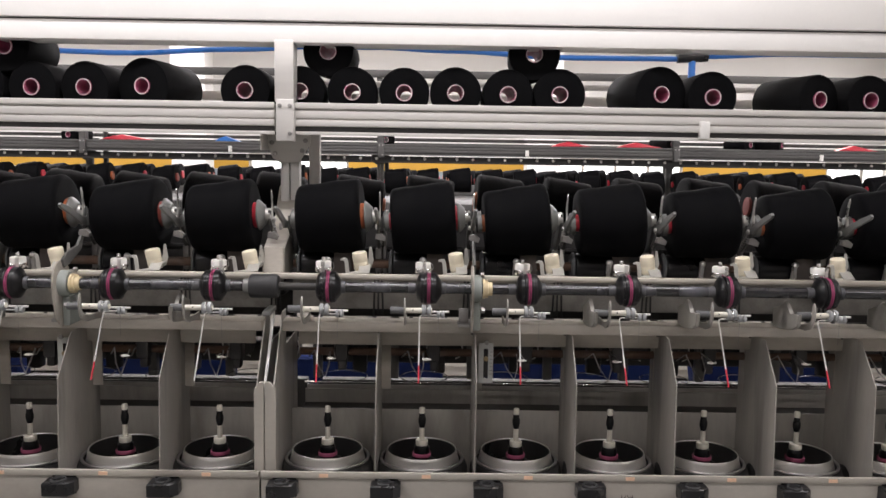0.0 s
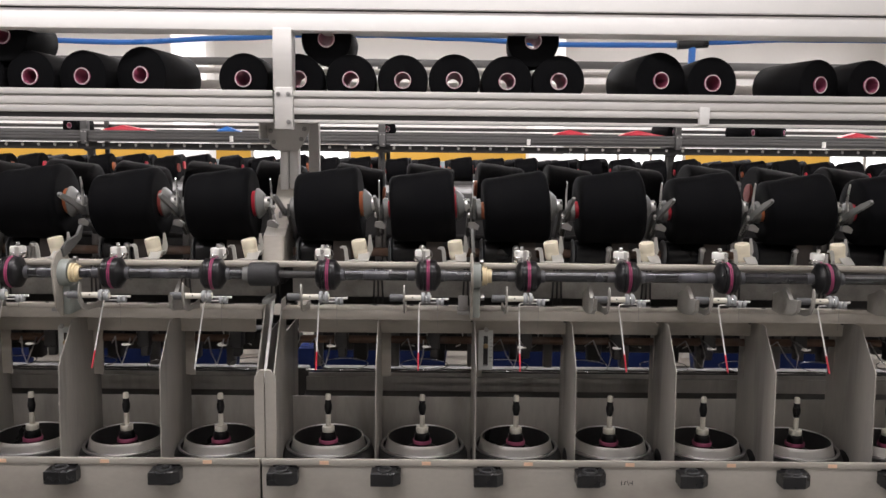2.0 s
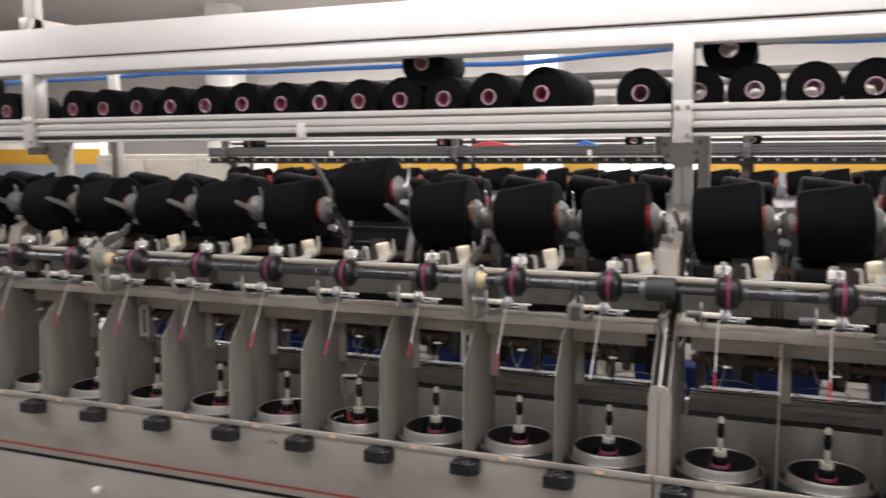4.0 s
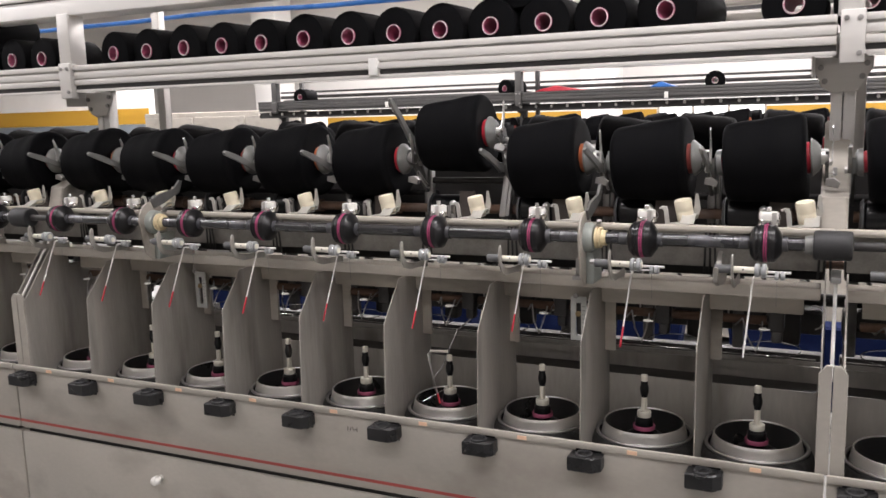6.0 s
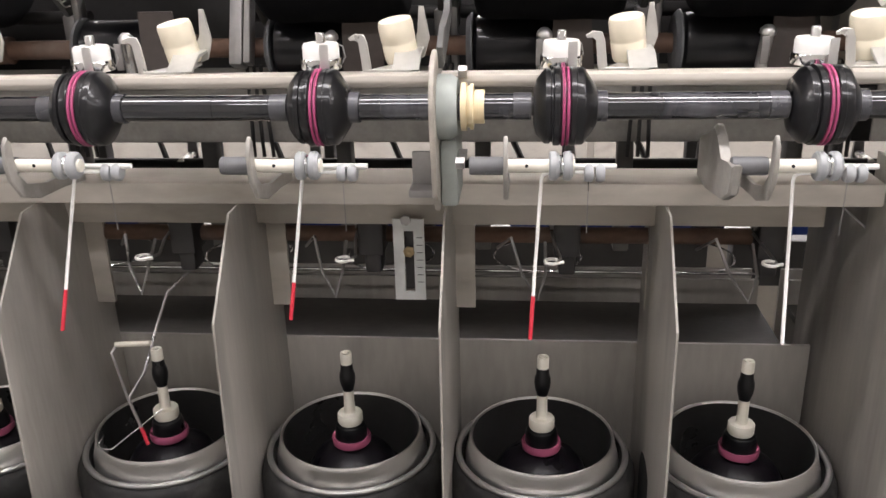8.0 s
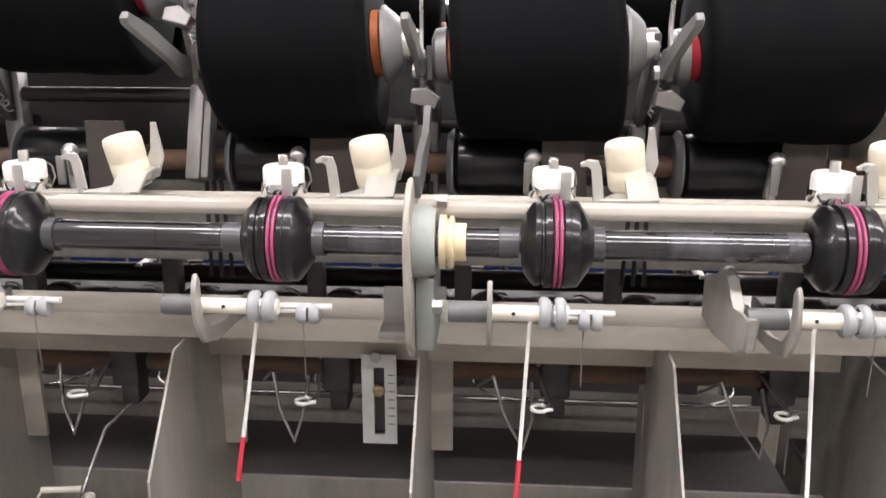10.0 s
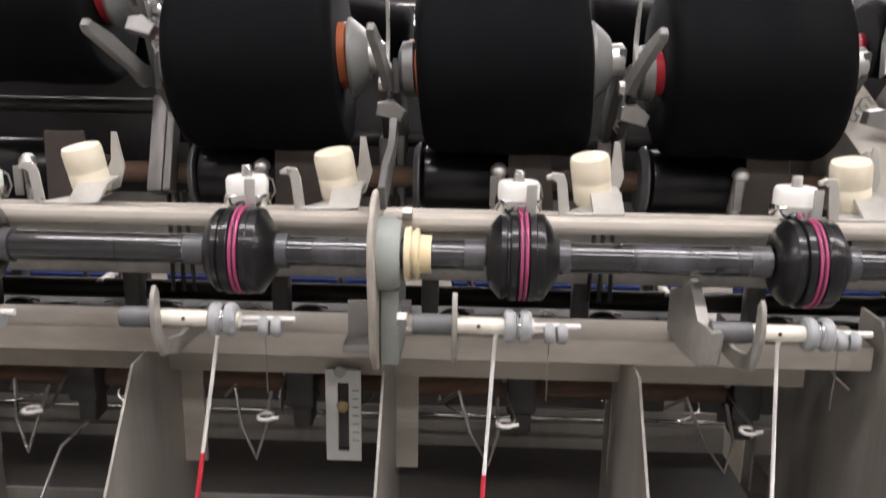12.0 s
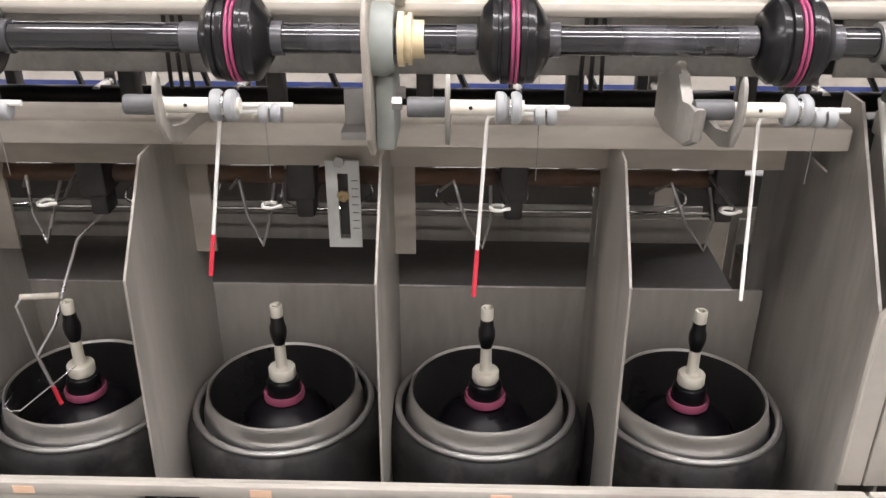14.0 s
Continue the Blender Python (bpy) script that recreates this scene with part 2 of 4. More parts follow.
def rod(p0, p1, r, r1=None, n=16, bm=None):
    p0, p1 = Vector(p0), Vector(p1)
    L = (p1 - p0).length
    r1 = r if r1 is None else r1
    return lathe([(0, 0), (r, 0), (r1, L), (0, L)], p0, p1 - p0, n, bm)


def wire(points, r, n=8, bm=None):
    """a bent wire through the points"""
    bm = bm or bmesh.new()
    pts = [Vector(p) for p in points]
    rings = []
    u = None
    for i, p in enumerate(pts):
        a = (pts[i] - pts[i - 1]).normalized() if i else None
        b = (pts[i + 1] - pts[i]).normalized() if i + 1 < len(pts) else None
        d = a if b is None else b if a is None else (a + b).normalized()
        u = d.orthogonal().normalized() if u is None else (u - d * u.dot(d)).normalized()
        v = d.cross(u)
        rings.append([bm.verts.new(p + (u * math.cos(t) + v * math.sin(t)) * r) for t in (2 * math.pi * k / n for k in range(n))])
    for a, b in zip(rings, rings[1:]):
        for i in range(n):
            bm.faces.new((a[i], a[(i + 1) % n], b[(i + 1) % n], b[i]))
    bm.faces.new(rings[0][::-1])
    bm.faces.new(rings[-1])
    return bm


def plate(poly, plane, at, thick, bev=0.0, bm=None, shift=None):
    """a flat polygon in the plane 'x', 'y' or 'z' = at, with thickness along that axis"""
    bm = bm or bmesh.new()
    def put(a, b, c):
        v = {"x": (c, a, b), "y": (a, c, b), "z": (a, b, c)}[plane]
        return bm.verts.new(v)
    lo = [put(a, b, at) for a, b in poly]
    hi = [put(a, b, at + thick) for a, b in poly]
    n = len(poly)
    fs = [bm.faces.new(lo[::-1]), bm.faces.new(hi)]
    for i in range(n):
        j = (i + 1) % n
        fs.append(bm.faces.new((lo[i], lo[j], hi[j], hi[i])))
    if bev:
        es = list({e for f in fs[:2] for e in f.edges})
        bmesh.ops.bevel(bm, geom=es, offset=bev, segments=1, affect="EDGES")
    return bm


def torus(center, R, r, axis="z", n=48, k=12, bm=None):
    return lathe([(R + r * math.cos(2 * math.pi * i / k), r * math.sin(2 * math.pi * i / k)) for i in range(k)], center, axis, n, bm, closed=True)


def arc(cx, cy, r, a0, a1, n):
    return [(cx + r * math.cos(radians(a0 + (a1 - a0) * i / n)), cy + r * math.sin(radians(a0 + (a1 - a0) * i / n))) for i in range(n + 1)]


# ---------------------------------------------------------------- layout
GAUGE, HALF, SECTION = 0.225, 0.1285, 2.057
SHAFT_Y = -0.082  # y of the feed shaft
PKY = 0.088  # y of the package axes


def sx(i):
    """x of spindle i; posts stand at multiples of SECTION, nine spindles between two posts"""
    k, j = divmod(i, 9)
    return k * SECTION + HALF + GAUGE * j


FIRST, LAST = -18, 9
SPINDLES = list(range(FIRST, LAST))
X0, X1 = 2 * -SECTION - 0.05, SECTION + 0.05

# ---------------------------------------------------------------- room
solo("floor", box(-16, 14, -6, 15, -0.1, 0), FLOORM, "grey coated concrete factory floor", "floor", kind="structure", smooth=0)
solo("ceiling", box(-16, 14, -6, 15, 4.2, 4.4), CEILM, "pale painted hall ceiling", "ceiling", kind="structure", smooth=0)
# unseen wall; its distance and grey are set for bounce and reflections
solo("wall_south", box(-16, 14, -3.4, -3.2, 0, 4.2), SOUTH, "unseen grey wall closing the aisle, toned for bounce light", "wall", kind="structure", smooth=0)
solo("wall_east", box(14, 14.2, -6, 15, 0, 4.2), WALLW, "white painted hall wall", "wall", kind="structure", smooth=0)
solo("wall_west", box(-16.2, -16, -6, 15, 0, 4.2), WALLW, "white painted hall wall", "wall", kind="structure", smooth=0)

FARY = 12.0
wins = [(-2.62, -1.0), (2.26, 4.45), (6.8, 9.2)]
edges = [-16.0] + [e for w in wins for e in w] + [14.0]
bm = bmesh.new()
box(-16, 14, FARY, FARY + 0.2, 0, 1.04, bm=bm)
box(-16, 14, FARY, FARY + 0.2, 1.57, 4.2, bm=bm)
for a, b in zip(edges[0::2], edges[1::2]):
    box(a, b, FARY, FARY + 0.2, 1.04, 1.57, bm=bm)
solo("wall_north", bm, WALLW, "white hall wall with yellow and grey stripes and windows", "wall", kind="structure", smooth=0)
for k, (a, b) in enumerate(zip(edges[0::2], edges[1::2])):
    solo("trim_yellow", box(a, b, FARY - 0.012, FARY - 0.002, 1.30, 1.46), YELLOW, "yellow painted band on the hall wall", "wall stripe", kind="structure", smooth=0)
    solo("trim_slate", box(a, b, FARY - 0.012, FARY - 0.002, 1.04, 1.297), SLATE, "slate grey painted band on the hall wall", "wall stripe", kind="structure", smooth=0)
for k, (a, b) in enumerate(wins):
    w = thing("window_%d" % (k + 1), "bright factory window with grey metal bars", "window", kind="structure")
    part("window_frame", box(a, b, FARY + 0.02, FARY + 0.06, 1.04, 1.08, bm=box(a, b, FARY + 0.02, FARY + 0.06, 1.53, 1.57)), GREY, w)
    n = max(1, round((b - a) / 0.55))
    for q in range(n + 1):
        xx = a + 0.02 + (b - a - 0.04) * q / n
        part("mullion", box(xx - 0.02, xx + 0.02, FARY + 0.02, FARY + 0.06, 1.08, 1.53), GREY, w)
solo("backdrop", box(-15, 13, FARY + 0.6, FARY + 0.62, 0.5, 3.2), DAYLIGHT, "bright overcast daylight outside the windows", "daylight", kind="structure", smooth=0)
for x in (-9.0, -3.2, 2.0, 7.5):
    solo("column", box(x - 0.25, x + 0.25, 10.6, 11.1, 0, 4.2, 0.02), WALLW, "pale square concrete column", "column", kind="structure")

# ---------------------------------------------------------------- machine frame
def build_frame(side_y=0.0):
    f = thing("twisting_machine", "beige-grey painted yarn twisting machine with worn edges", "twisting machine")
    for k in (-2, -1, 0):
        a, b = k * SECTION + 0.022, (k + 1) * SECTION - 0.022
        part("beam", box(a, b, -0.020, 0.040, 1.140, 1.164, 0.003), BEIGE, f, "pale beige folded beam with grimy marks")
        part("beam_skirt", box(a + 0.03, b - 0.03, 0.048, 0.058, 1.095, 1.140, 0.001), BEIGE, f)
        part("guide_bar", box(a - 0.022, b + 0.022, -0.057, -0.037, 1.268, 1.2815, 0.0055), BEIGE, f, "pale painted square guide bar")
        part("guide_bar", box(a - 0.022, b + 0.022, 0.014, 0.032, 1.259, 1.271, 0.005), BEIGE, f)
        part("apron", box(a - 0.02, b + 0.02, -0.165, -0.157, 0.674, 0.856, 0.0025), COVER, f, "grey front apron panel with a top lip")
        part("apron_lip", box(a - 0.02, b + 0.02, -0.172, -0.1655, 0.844, 0.8585, 0.002), COVER, f)
        part("red_stripe", box(a - 0.02, b + 0.02, -0.1662, -0.1652, 0.692, 0.699), REDLINE, f, "thin faded red line")
        part("lower_panel", box(a - 0.02, b + 0.02, -0.165, -0.14, 0.08, 0.662, 0.004), COVER, f, "plain grey lower panel")
        part("rear_panel", box(a, b, 0.117, 0.122, 0.66, 0.915, 0.001), GREY_D, f, "grey back sheet of the spindle compartment")
        # ledge in a blotchy grey, darker than the sheets around it
        part("ledge", box(a, b, 0.122, 0.358, 0.850, 0.860), LEDGE, f, "dark blotchy ledge")
        part("rear_strip", box(a, b, 0.358, 0.366, 0.80, 0.899, 0.001), GREY_D, f)
        part("bottom_plate", box(a, b, -0.157, 0.117, 0.66, 0.67), POT, f)
        part("centre_sheet", box(a, b, 0.40, 0.405, 0.30, 0.90), GREY_D, f)
        # four added dark fillers block bright gaps, standing in for unseen machinery
        part("drive_housing", box(a, b, 0.45, 0.62, 1.088, 1.168, 0.006), DARK, f, "dark filler box closing the view through the machine")
        part("drive_tape_guard", box(a, b, 0.50, 0.60, 0.940, 0.994, 0.006), DARK, f, "dark filler box behind the spindle compartments")
        part("rear_belt_guard", box(a, b, 0.70, 0.74, 0.740, 0.835, 0.006), DARK, f, "dark filler strip low in the machine's open middle")
        part("drum_cover", box(a, b, 0.235, 0.240, 1.19, 1.385), DARK, f, "black filler sheet added behind the drums")
        part("inner_panel", box(a, b, 0.150, 0.154, 1.165, 1.256, 0.001), CASTWARM, f, "dull grey inner panel behind the feed shaft")
        part("rear_skirt", box(a, b, 0.845, 0.857, 1.10, 1.150), BEIGE, f)
        part("drive_cover", box(a, b, 0.30, 0.62, 1.17, 1.26, 0.01), DARK, f, "dark covered drive channel")
        part("rear_beam", box(a, b, 0.86, 0.92, 1.140, 1.164, 0.003), BEIGE, f)
        part("rear_bar", box(a, b, 0.988, 1.012, 1.278, 1.292, 0.004), BEIGE, f)
        part("rear_apron", box(a, b, 1.035, 1.065, 0.08, 0.70, 0.004), COVER, f)
    for i in SPINDLES:
        if (i + 1) % 9:
            xm = (sx(i) + sx(i + 1)) / 2 + 0.009
            poly = [(-0.134, 0.70), (-0.120, 1.048), (-0.042, 1.137), (0.040, 1.139), (0.046, 1.095), (0.115, 1.095), (0.115, 0.70)]
            part("divider", plate(poly, "x", xm - 0.0012, 0.0024), GREY_D, f, "thin grey sheet divider between spindles", smooth=0)
            part("divider_stay", box(xm - 0.002, xm + 0.024, 0.075, 0.080, 0.98, 1.100), BEIGE, f)
    for i in SPINDLES:
        for q, dx in enumerate((0.098, 0.110, 0.122)):
            part("guide_rod", rod((sx(i) + dx, 0.138, 1.150), (sx(i) + dx - 0.004 * (q - 1), 0.132, 1.262), 0.0024, n=8), DARK, f)
        part("panel_screw", lathe([(0, 0), (0.005, 0), (0.005, 0.003), (0, 0.004)], (sx(i) - 0.03, 0.150, 1.206), (0, -1, 0), 6), DULL, f)
        part("beam_screw", lathe([(0, 0), (0.0045, 0), (0.0045, 0.003), (0, 0.004)], (sx(i) + 0.118, 0.048, 1.128), (0, -1, 0), 6), DARK, f)
    for k in (-1, 0):
        x = k * SECTION
        poly = [(-0.132, 0.70), (-0.130, 1.03), (-0.010, 1.185), (0.03, 1.185), (0.03, 1.10), (0.20, 1.10), (0.20, 0.70)]
        part("end_plate", plate(poly, "x", x - 0.016, 0.003), GREY_D, f, smooth=0)
        part("end_plate", plate(poly, "x", x + 0.022, 0.003), GREY_D, f, smooth=0)
        part("edge_strip", wire([(x + 0.003, -0.133, 1.02), (x + 0.003, -0.006, 1.188)], 0.0035), WHITEROD, f)
        part("post_cover", plate([(x - 0.018, 0.846), (x + 0.004, 0.846), (x + 0.004, 1.050), (x - 0.006, 1.050), (x - 0.018, 1.034)], "y", -0.140, 0.008, 0.001), COVER, f, "narrow beige cover strip with a clipped top")
        part("post_cover", plate([(x + 0.006, 0.846), (x + 0.030, 0.846), (x + 0.030, 1.034), (x + 0.018, 1.050), (x + 0.006, 1.050)], "y", -0.140, 0.008, 0.001), COVER, f)
        part("foot_casting", plate([(0.02, 1.26), (0.20, 1.26), (0.25, 1.36), (0.29, 1.47), (0.26, 1.47), (0.20, 1.39), (0.10, 1.345), (0.04, 1.33)], "x", x - 0.03, 0.05, 0.004), BEIGE, f, "curved cast bracket at the foot of the upright")
        part("coupling", lathe([(0, -0.032), (0.024, -0.032), (0.027, -0.028), (0.027, 0.028), (0.024, 0.032), (0, 0.032)], (x - 0.004, SHAFT_Y, 1.256), "x", 28), RUBBER, f, "ribbed black rubber shaft coupling")
        part("coupling_hub", lathe([(0, -0.046), (0.016, -0.046), (0.018, -0.033), (0, -0.033)], (x - 0.004, SHAFT_Y, 1.256), "x", 20), CASTGREY, f)
        part("bearing_foot", box(x - 0.006, x + 0.012, -0.10, -0.02, 1.190, 1.202, 0.003), CASTGREY, f)
    return f


MACHINE = build_frame()


def support_plate(x):
    s = thing("shaft_support", "grey cast plate holding the feed shaft, with a yellowed bush", "bearing bracket", "shaft supports")
    poly = arc(SHAFT_Y, 1.262, 0.046, 200, -20, 14) + [(-0.026, 1.215), (-0.039, 1.175), (-0.064, 1.158), (-0.089, 1.158), (-0.114, 1.18)]
    p_flange = part("flange", plate(poly, "x", 0.0, 0.005, 0.0012), BEIGE, s, "worn cast flange plate")
    p_housing = part("housing", lathe([(0, 0.005), (0.030, 0.005), (0.030, 0.016), (0.026, 0.023), (0, 0.023)], (0, SHAFT_Y, 1.256), "x", 28), GREENGREY, s, "green-grey bearing housing")
    part("bracket", box(0.005, 0.022, -0.085, -0.02, 1.160, 1.226, 0.004), GREENGREY, s)
    for dz, dy in ((-0.045, -0.03), (-0.048, 0.012), (0.028, 0.024)):
        part("bolt", lathe([(0, 0.022), (0.006, 0.022), (0.006, 0.030), (0, 0.030)], (0, SHAFT_Y + dy, 1.256 + dz), "x", 6), DULL, p_flange)
    part("bush", lathe([(0, 0.026), (0.022, 0.026), (0.022, 0.031), (0.019, 0.031), (0.019, 0.034), (0.021, 0.034), (0.021, 0.037), (0.0155, 0.038), (0.0155, 0.047), (0, 0.047)], (0, SHAFT_Y, 1.256), "x", 28), BUSH, p_housing, "yellowed nylon bush")
    part("upper_arm", plate([(-0.075, 1.29), (-0.04, 1.30), (0.02, 1.322), (0.034, 1.352), (0.020, 1.354), (0.0, 1.332), (-0.055, 1.325), (-0.085, 1.31)], "x", 0.004, 0.006, 0.001), ARM, s)
    part("foot", box(-0.028, 0.004, -0.07, -0.015, 1.164, 1.172, 0.002, bm=box(-0.026, -0.004, -0.05, -0.045, 1.172, 1.205, 0.001)), DULL, s)
    s.matrix_basis = pose(x, 0, 0)
    return s


sup = support_plate(-0.461)
for k in (-2, -1, 0):
    for x in (k * SECTION + 0.461, (k + 1) * SECTION - 0.461):
        if abs(x + 0.461) > 0.01:
            copy_thing(sup, pose(x, 0, 0))

for k in (-2, -1, 0):
    a, b = k * SECTION + 0.03, (k + 1) * SECTION - 0.03
    fs = thing("feed_shaft", "dark feed shaft in scuffed clear plastic sleeves", "shaft", "feed shafts")
    part("core", rod((a, SHAFT_Y, 1.256), (b, SHAFT_Y, 1.256), 0.0085, n=20), DARK, fs)
    for j in range(9):
        xa = k * SECTION + HALF + GAUGE * j + 0.050
        xb = min(xa + GAUGE - 0.068, b)
        q = (1.0, 0.55, 0.72)[(j + k) % 3]
        xm_ = xa + (xb - xa) * q
        part("sleeve", rod((xa, SHAFT_Y, 1.256), (xm_, SHAFT_Y, 1.256), 0.0124, n=28), SHAFT, fs, "scuffed clear sleeve")
        if q < 1:
            part("sleeve", rod((xm_ + 0.0003, SHAFT_Y, 1.256), (xb, SHAFT_Y, 1.256), 0.0122, n=28), SHAFT, fs)
        part("frosted_band", rod((xb - 0.016, SHAFT_Y, 1.256), (xb, SHAFT_Y, 1.256), 0.0127, n=28), SLEEVE_D, fs, "frosted sleeve end")
    solo("drum_shaft", rod((a, 0.118, 1.284), (b, 0.118, 1.284), 0.011, n=16), RUST, "brown stained steel drum shaft", "shaft", "drum shafts")
    solo("pipe", rod((a + 0.02, 0.085, 1.070), (b - 0.06, 0.085, 1.070), 0.0095, n=16), RUST, "rusty brown steel pipe below the beam", "pipe", "pipes")
    solo("chrome_rail", rod((a, 0.30, 0.934), (b, 0.30, 0.934), 0.0025, n=8), CHROME, "thin bright metal rail", "rail", "chrome rails")


# ---------------------------------------------------------------- unit at one spindle
def build_spindle():
    s = thing("spindle", "dark spindle pot with polished can, black bobbin and white-capped tip", "spindle", "spindles")
    part("outer_pot", lathe([(0, 0.68), (0.100, 0.68), (0.1095, 0.69), (0.1095, 0.806), (0.1085, 0.815), (0.105, 0.824), (0.101, 0.8295), (0.097, 0.8315), (0.093, 0.826), (0.093, 0.72), (0, 0.72)], n=48), POT, s, "scuffed black balloon pot")
    part("pot_ring", torus((0, 0, 0.8335), 0.0970, 0.0036), DULL, s, "dull grey metal ring")
    p_can = part("can", lathe([(0.070, 0.70), (0.083, 0.70), (0.0895, 0.80), (0.0892, 0.826), (0.0888, 0.831), (0.0872, 0.836), (0.0846, 0.848), (0.0836, 0.8535), (0.0826, 0.8555), (0.0812, 0.8555), (0.080, 0.853)], n=64), CAN, s, "polished aluminium can rim")
    # the can's dark inside comes from this far darker metal colour
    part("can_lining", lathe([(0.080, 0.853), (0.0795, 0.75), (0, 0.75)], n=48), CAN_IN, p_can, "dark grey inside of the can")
    p_bobbin = part("bobbin", lathe([(0, 0.752), (0.052, 0.752), (0.054, 0.760), (0.053, 0.806), (0.044, 0.820), (0.022, 0.834), (0, 0.834)], n=48), YARN3, s, "glossy black feed bobbin of yarn")
    part("bobbin_ring", lathe([(0.0195, 0.838), (0.0226, 0.838), (0.0232, 0.844), (0.0218, 0.847), (0.0195, 0.846)], n=40, closed=True), PINK_D, p_bobbin, "dusty pink bobbin collar")
    part("hub", lathe([(0, 0.834), (0.0190, 0.834), (0.0190, 0.848), (0.0186, 0.852), (0.0186, 0.857), (0.0170, 0.862), (0.0140, 0.864), (0, 0.864)], n=36), GLOSS, s)
    part("flange", lathe([(0, 0.864), (0.0138, 0.864), (0.0148, 0.866), (0.0148, 0.8755), (0.0138, 0.877), (0.0070, 0.8775), (0.0066, 0.879), (0, 0.879)], n=36), IVORY, s, "ivory plastic flange")
    part("stem", lathe([(0, 0.877), (0.0064, 0.877), (0.0060, 0.911), (0, 0.911)], n=24), IVORY, s)
    p_sleeve = part("sleeve", lathe([(0, 0.907), (0.0062, 0.907), (0.0068, 0.910), (0.0088, 0.917), (0.0094, 0.923), (0.0090, 0.929), (0.0074, 0.934), (0.0070, 0.942), (0, 0.942)], n=28), GLOSS, s, "glossy black spindle sleeve")
    part("tip", lathe([(0, 0.940), (0.0062, 0.940), (0.0068, 0.942), (0.0068, 0.9545), (0.0060, 0.956), (0.0038, 0.9555), (0.0032, 0.950), (0, 0.950)], n=24), IVORY, p_sleeve, "small cream tip")
    return s


def build_pulley():
    s = thing("feed_pulley", "glossy black feed pulley with pink rubber bands on its shaft", "pulley", "feed pulleys")
    c = (0.0095, SHAFT_Y, 1.256)
    part("left_disc", lathe([(0, -0.027), (0.016, -0.027), (0.025, -0.0245), (0.0315, -0.019), (0.0338, -0.0165), (0.0338, -0.0125), (0.0322, -0.0118), (0.0322, -0.0100), (0.0352, -0.0092), (0.0355, -0.0085), (0.0355, -0.0040), (0.0345, -0.0030), (0, -0.0030)], c, "x", 64), GLOSS, s, "glossy black stepped disc")
    p_right_disc = part("right_disc", lathe([(0, 0.0050), (0.0345, 0.0050), (0.0355, 0.0060), (0.0355, 0.0100), (0.0348, 0.0108), (0.0348, 0.0165), (0.0338, 0.0180), (0.0185, 0.0285), (0.0160, 0.0295), (0, 0.0295)], c, "x", 64), GLOSS, s, "glossy black cone disc")
    part("core", lathe([(0, -0.003), (0.033, -0.003), (0.033, 0.005), (0, 0.005)], c, "x", 44), RUBBER, s)
    for o in (-0.0008, 0.0030):
        part("rubber_band", torus((c[0] + o, c[1], c[2]), 0.0344, 0.0014, "x", 48, 8), PINK, p_right_disc, "pink rubber band")
    part("collar", lathe([(0, 0.0295), (0.0142, 0.0295), (0.0142, 0.0385), (0, 0.0385)], c, "x", 28), SLEEVE_D, s)
    return s


def build_tensioner():
    s = thing("yarn_tensioner", "white nylon tension cap with chrome clamp and steel pin", "tensioner", "yarn tensioners")
    c = (0.0040, -0.042, 0)
    part("post", lathe([(0, 1.285), (0.010, 1.285), (0.010, 1.303), (0, 1.303)], c, n=20), DULL, s)
    part("clamp", lathe([(0.0176, 1.2965), (0.0190, 1.2965), (0.0196, 1.2975), (0.0196, 1.3055), (0.0190, 1.3070), (0.0176, 1.3070)], c, n=32, closed=True), CHROME, s, "chrome hose clamp")
    part("cap", lathe([(0, 1.300), (0.0165, 1.300), (0.0175, 1.302), (0.0175, 1.318), (0.016, 1.3205), (0.007, 1.321), (0.006, 1.320), (0, 1.320)], c, n=32), NYLON, s, "white nylon cap")
    part("pin", lathe([(0, 1.318), (0.0044, 1.318), (0.0044, 1.329), (0.0038, 1.330), (0, 1.330)], c, n=16), STEEL, s, "steel pin")
    part("strip", box(c[0] + 0.002, c[0] + 0.0105, -0.0655, -0.0635, 1.282, 1.322, 0.0006), STEEL, s, "bent steel strip")
    part("guard_wire", wire([(c[0] + 0.016, -0.032, 1.296), (c[0] + 0.022, -0.034, 1.306), (c[0] + 0.020, -0.034, 1.316), (c[0] + 0.013, -0.032, 1.319)], 0.0009, 6), WIRE, s)
    return s


